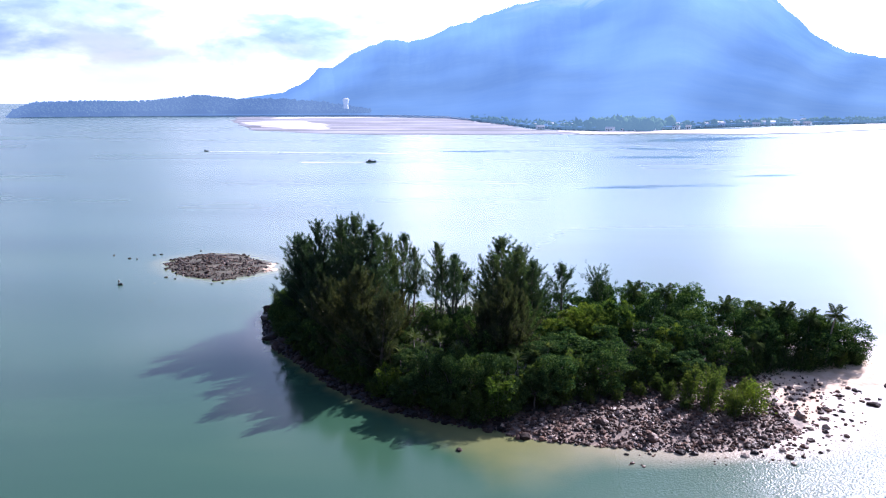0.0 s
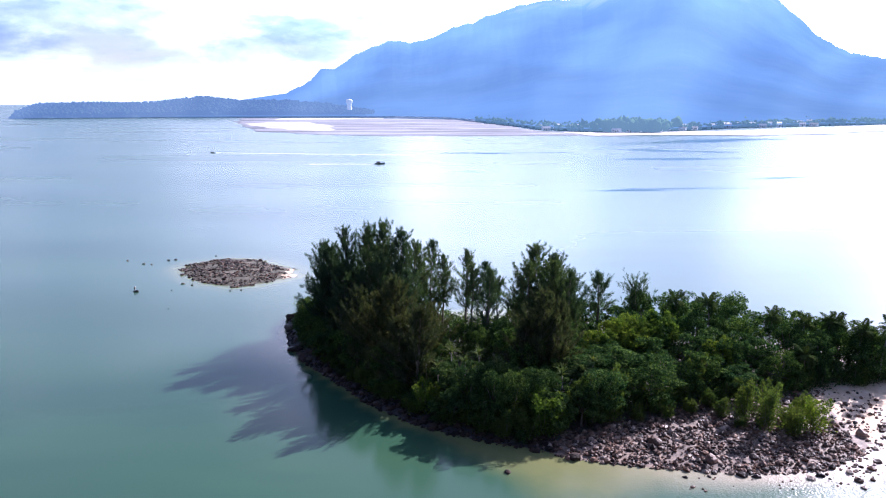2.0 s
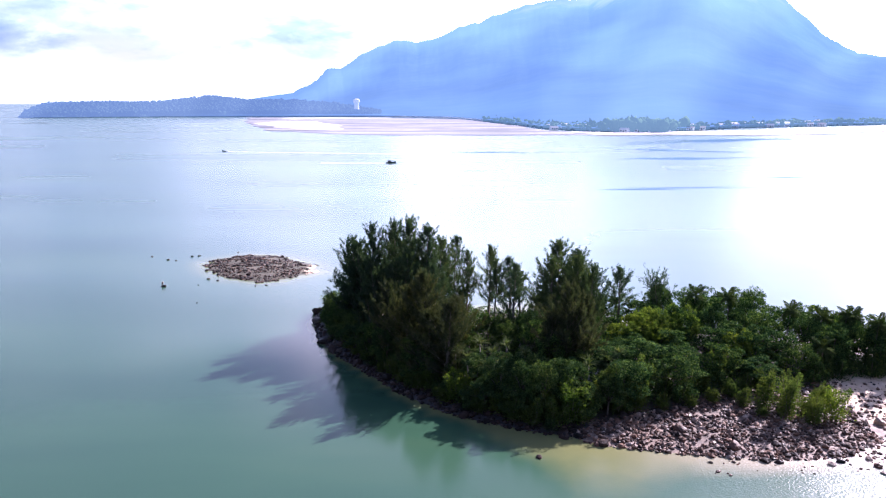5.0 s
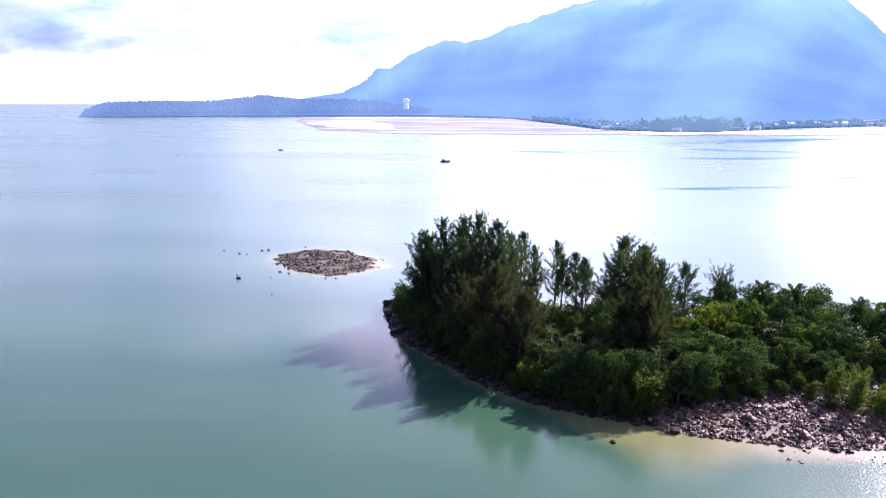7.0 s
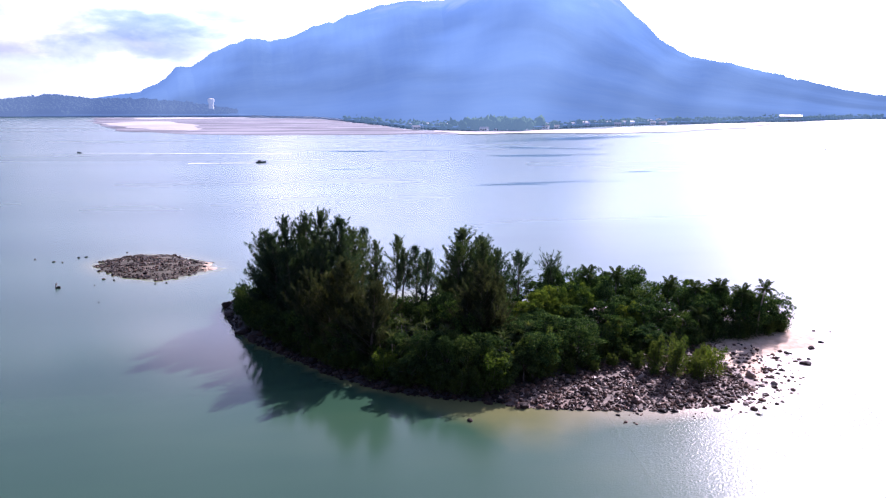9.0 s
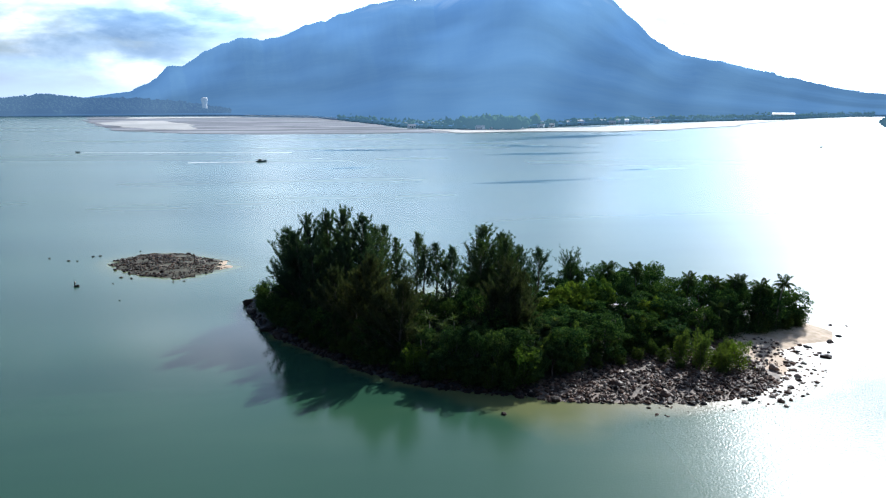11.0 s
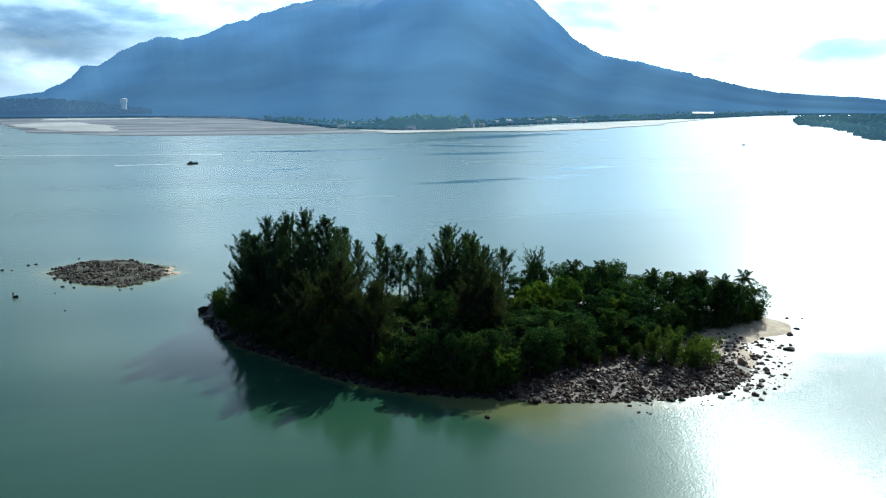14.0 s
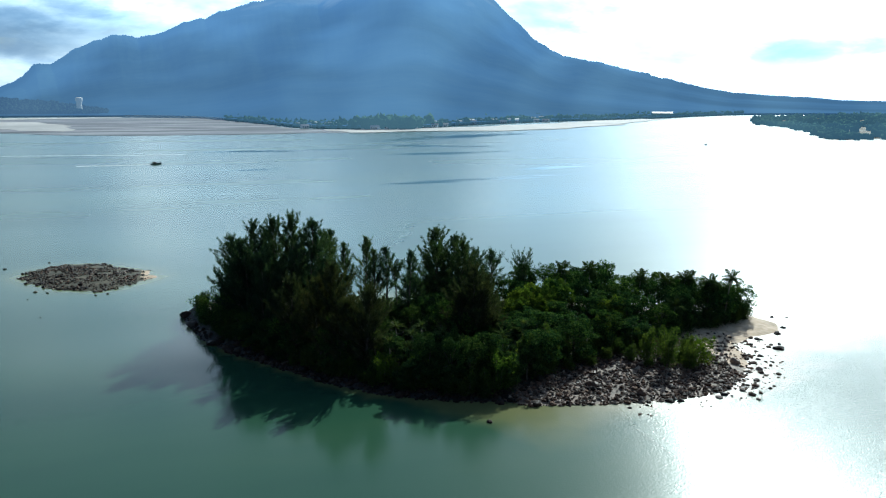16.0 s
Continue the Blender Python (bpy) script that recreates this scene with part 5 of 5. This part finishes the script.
def lay_stones():
    r = np.random.default_rng(23)
    n = 0
    while n < 240:                                   # boulders of the south shore
        x = r.uniform(7, 46)
        y = r.uniform(87.5, 112)
        d = float(inside_distance(ISLAND, x, y))
        if d < -0.8 or y > float(veg_front(x)) + 1 or (x > 41 and r.uniform() < 0.6):
            continue
        rad = float(np.clip(r.lognormal(-1.3, 0.45), 0.18, 0.9))
        boulder(x, y, max(ground_z(x, y), -0.05) + rad * 0.22, rad, n, "brown weathered boulder on the stony shore", "boulders on the stony shore", r.uniform(0.8, 1.15))
        n += 1
    n = 0
    while n < 60:                                    # foot of the west slope
        x = r.uniform(-34, 8)
        y = float(np.interp(x, ISLAND[:9, 0], ISLAND[:9, 1])) + r.uniform(-0.9, 3.0)
        rad = float(np.clip(r.lognormal(-0.95, 0.45), 0.25, 1.1))
        # the slope's shade is put into the colour of these rocks
        boulder(x, y, max(ground_z(x, y), -0.05) + rad * 0.2, rad, n + 3, "rock at the water's edge, shade painted into its tone", "rocks at the shaded shore", r.uniform(0.7, 1.1), dark_meshes)
        n += 1
    n = 0
    while n < 34:                                    # islet
        x, y = r.uniform(-70, -40), r.uniform(177, 211)
        d = float(islet_inside(x, y))
        if d < -1.5:
            continue
        rad = float(np.clip(r.lognormal(-1.1, 0.4), 0.25, 0.75))
        boulder(x, y, max(0.0, 0.7 * (1 - math.exp(-max(d, 0) / 4.5))) + rad * 0.2, rad, n + 5, "dark boulder on the rocky islet", "boulders on the islet", r.uniform(0.8, 1.1), dark_meshes)
        n += 1
    rows = []
    while len(rows) < 5200:
        x, y = r.uniform(7, 53), r.uniform(87, 113)
        d = float(inside_distance(ISLAND, x, y))
        if d < -0.5 or y > float(veg_front(x)) + 1 or (x > 43.5 and r.uniform() < 0.8) or noise.noise((x * 0.3, y * 0.45, 8)) < r.uniform(-0.75, 0.1):
            continue
        rad = float(np.clip(r.lognormal(-1.8, 0.5), 0.08, 0.5))
        rows.append((x, y, max(ground_z(x, y), -0.02) + rad * 0.25, rad, r.uniform(0.7, 1.2), r.uniform(0, 6)))
    loose = 0
    while loose < 210:                               # stones strewn over the shallows off the east end
        x, y = r.uniform(20, 58), r.uniform(84, 110)
        d = float(inside_distance(ISLAND, x, y))
        if not -5.5 < d < 0 or r.uniform() > (1 + d / 6) * (1.0 if x > 38 else 0.35):
            continue
        rad = float(np.clip(r.lognormal(-1.65, 0.5), 0.1, 0.6))
        rows.append((x, y, rad * 0.12, rad, r.uniform(0.6, 1.0), r.uniform(0, 6)))
        loose += 1
    tagged(new("shore_stones", scatter_joined("shore_stones", small, rows, rock_mat)), "loose brown and grey stones covering the shore", "stones", kind="stuff")
    rows = []
    for _ in range(800):
        x = r.uniform(-34, 8)
        y = float(np.interp(x, ISLAND[:9, 0], ISLAND[:9, 1])) + r.uniform(-0.8, 4.4)
        rad = float(np.clip(r.lognormal(-1.45, 0.45), 0.1, 0.5))
        rows.append((x, y, max(ground_z(x, y), -0.02) + rad * 0.25, rad, r.uniform(0.7, 1.2), r.uniform(0, 6)))
    # same painted shade on the loose stones of this shore
    tagged(new("wet_stones", scatter_joined("wet_stones", small, rows, dark_rock)), "stones along the west shore, shade painted into their tone", "stones", kind="stuff")
    rows = []
    while len(rows) < 3600:
        x, y = r.uniform(-70, -39), r.uniform(177, 212)
        d = float(islet_inside(x, y))
        if d < -0.9 or (x > -43 and y < 197 and r.uniform() < 0.92) or noise.noise((x * 0.22, y * 0.3, 2)) < r.uniform(-0.45, 0.25):
            continue
        rad = float(np.clip(r.lognormal(-1.95, 0.45), 0.08, 0.5))
        rows.append((x, y, 0.7 * (1 - math.exp(-max(d, 0) / 4.5)) + rad * 0.2, rad, r.uniform(0.7, 1.2), r.uniform(0, 6)))
    tagged(new("islet_stones", scatter_joined("islet_stones", small, rows[:2500], dark_rock)), "heaped dark stones of the rocky islet", "stones", kind="stuff")
    tagged(new("islet_pebbles", scatter_joined("islet_pebbles", small, rows[2500:], rock_mat)), "brown stones among the dark ones on the islet", "stones", kind="stuff")


lay_stones()
for i, (x, y, rad) in enumerate(((1.9, 89.0, 0.45), (5.5, 94.2, 0.42), (9.7, 92.6, 0.95), (56.9, 103.1, 0.9), (58.8, 105.2, 0.4), (27.2, 88.3, 0.65), (28.6, 87.9, 0.5), (24.3, 88.8, 0.4),
                                 (35.6, 88.2, 0.5), (62.5, 110.2, 0.7), (66.0, 113.0, 0.5), (69.0, 119.5, 0.45), (71.5, 118.5, 0.35), (43.5, 91.5, 0.5), (46.5, 94.2, 0.5), (51.6, 100.8, 0.45), (54.0, 106.4, 0.4),
                                 (-84.5, 207.5, 0.7), (-79.0, 203.5, 0.8), (-76.8, 202.8, 0.6), (-74.4, 208.2, 0.8), (-72.8, 209.0, 0.9), (-63.0, 175.5, 0.4), (-58.5, 159.8, 0.4), (-64.0, 214, 0.7),
                                 (-48.2, 175.6, 0.6), (-50.4, 174.8, 0.5), (-60.0, 180, 0.7), (-62.5, 181.5, 0.8))):
    rad *= 0.5 if x < -40 else 1.0
    boulder(x, y, rad * 0.05, rad, i + 40, "dark rock standing alone in the shallow water", "rocks in the shallow water", 0.9, dark_meshes)


def stake(x, y):
    e = new("mooring_stake")
    e.location = (x, y, 0)
    child("post", mesh_of("post", *tube([(0, 0, -0.6), (0.1, 0, 0.5), (0.2, 0.05, 0.95)], [0.16, 0.15, 0.13], 8), dead_wood, True), e)
    child("collar", mesh_of("collar", *tube([(0.13, 0.02, 0.6), (0.18, 0.03, 0.8)], [0.21, 0.2], 10), deck_wood, True), e)
    tagged(e, "short weathered wooden stake standing in the sea", "stake")


stake(-70.6, 174.6)
boulder(-70.0, 174.0, 0.05, 0.65, 77, "dark rock beside the wooden stake", "rocks in the shallow water", 0.6, dark_meshes)

for i, (x, y, rad) in enumerate(((-33.6, 151.2, 1.5), (-33.0, 148.2, 1.7), (-32.4, 144.6, 1.5), (-31.6, 141.2, 1.4), (-30.6, 137.6, 1.3), (-29.2, 133.8, 1.2), (-34.3, 153.4, 1.1), (-27.8, 130.6, 1.1), (-31.8, 146.4, 1.8), (-30.8, 140.0, 1.6))):
    rad *= (0.95, 0.6, 0.8, 0.5, 0.7)[i % 5]
    boulder(x + 0.6 + 0.5 * math.sin(i * 2.3), y + 0.8 * math.cos(i * 3.1), rad * 0.25, rad, i + 60, "large dark ledge rock at the foot of the bluff", "ledge rocks below the bluff", 0.8, dark_meshes)
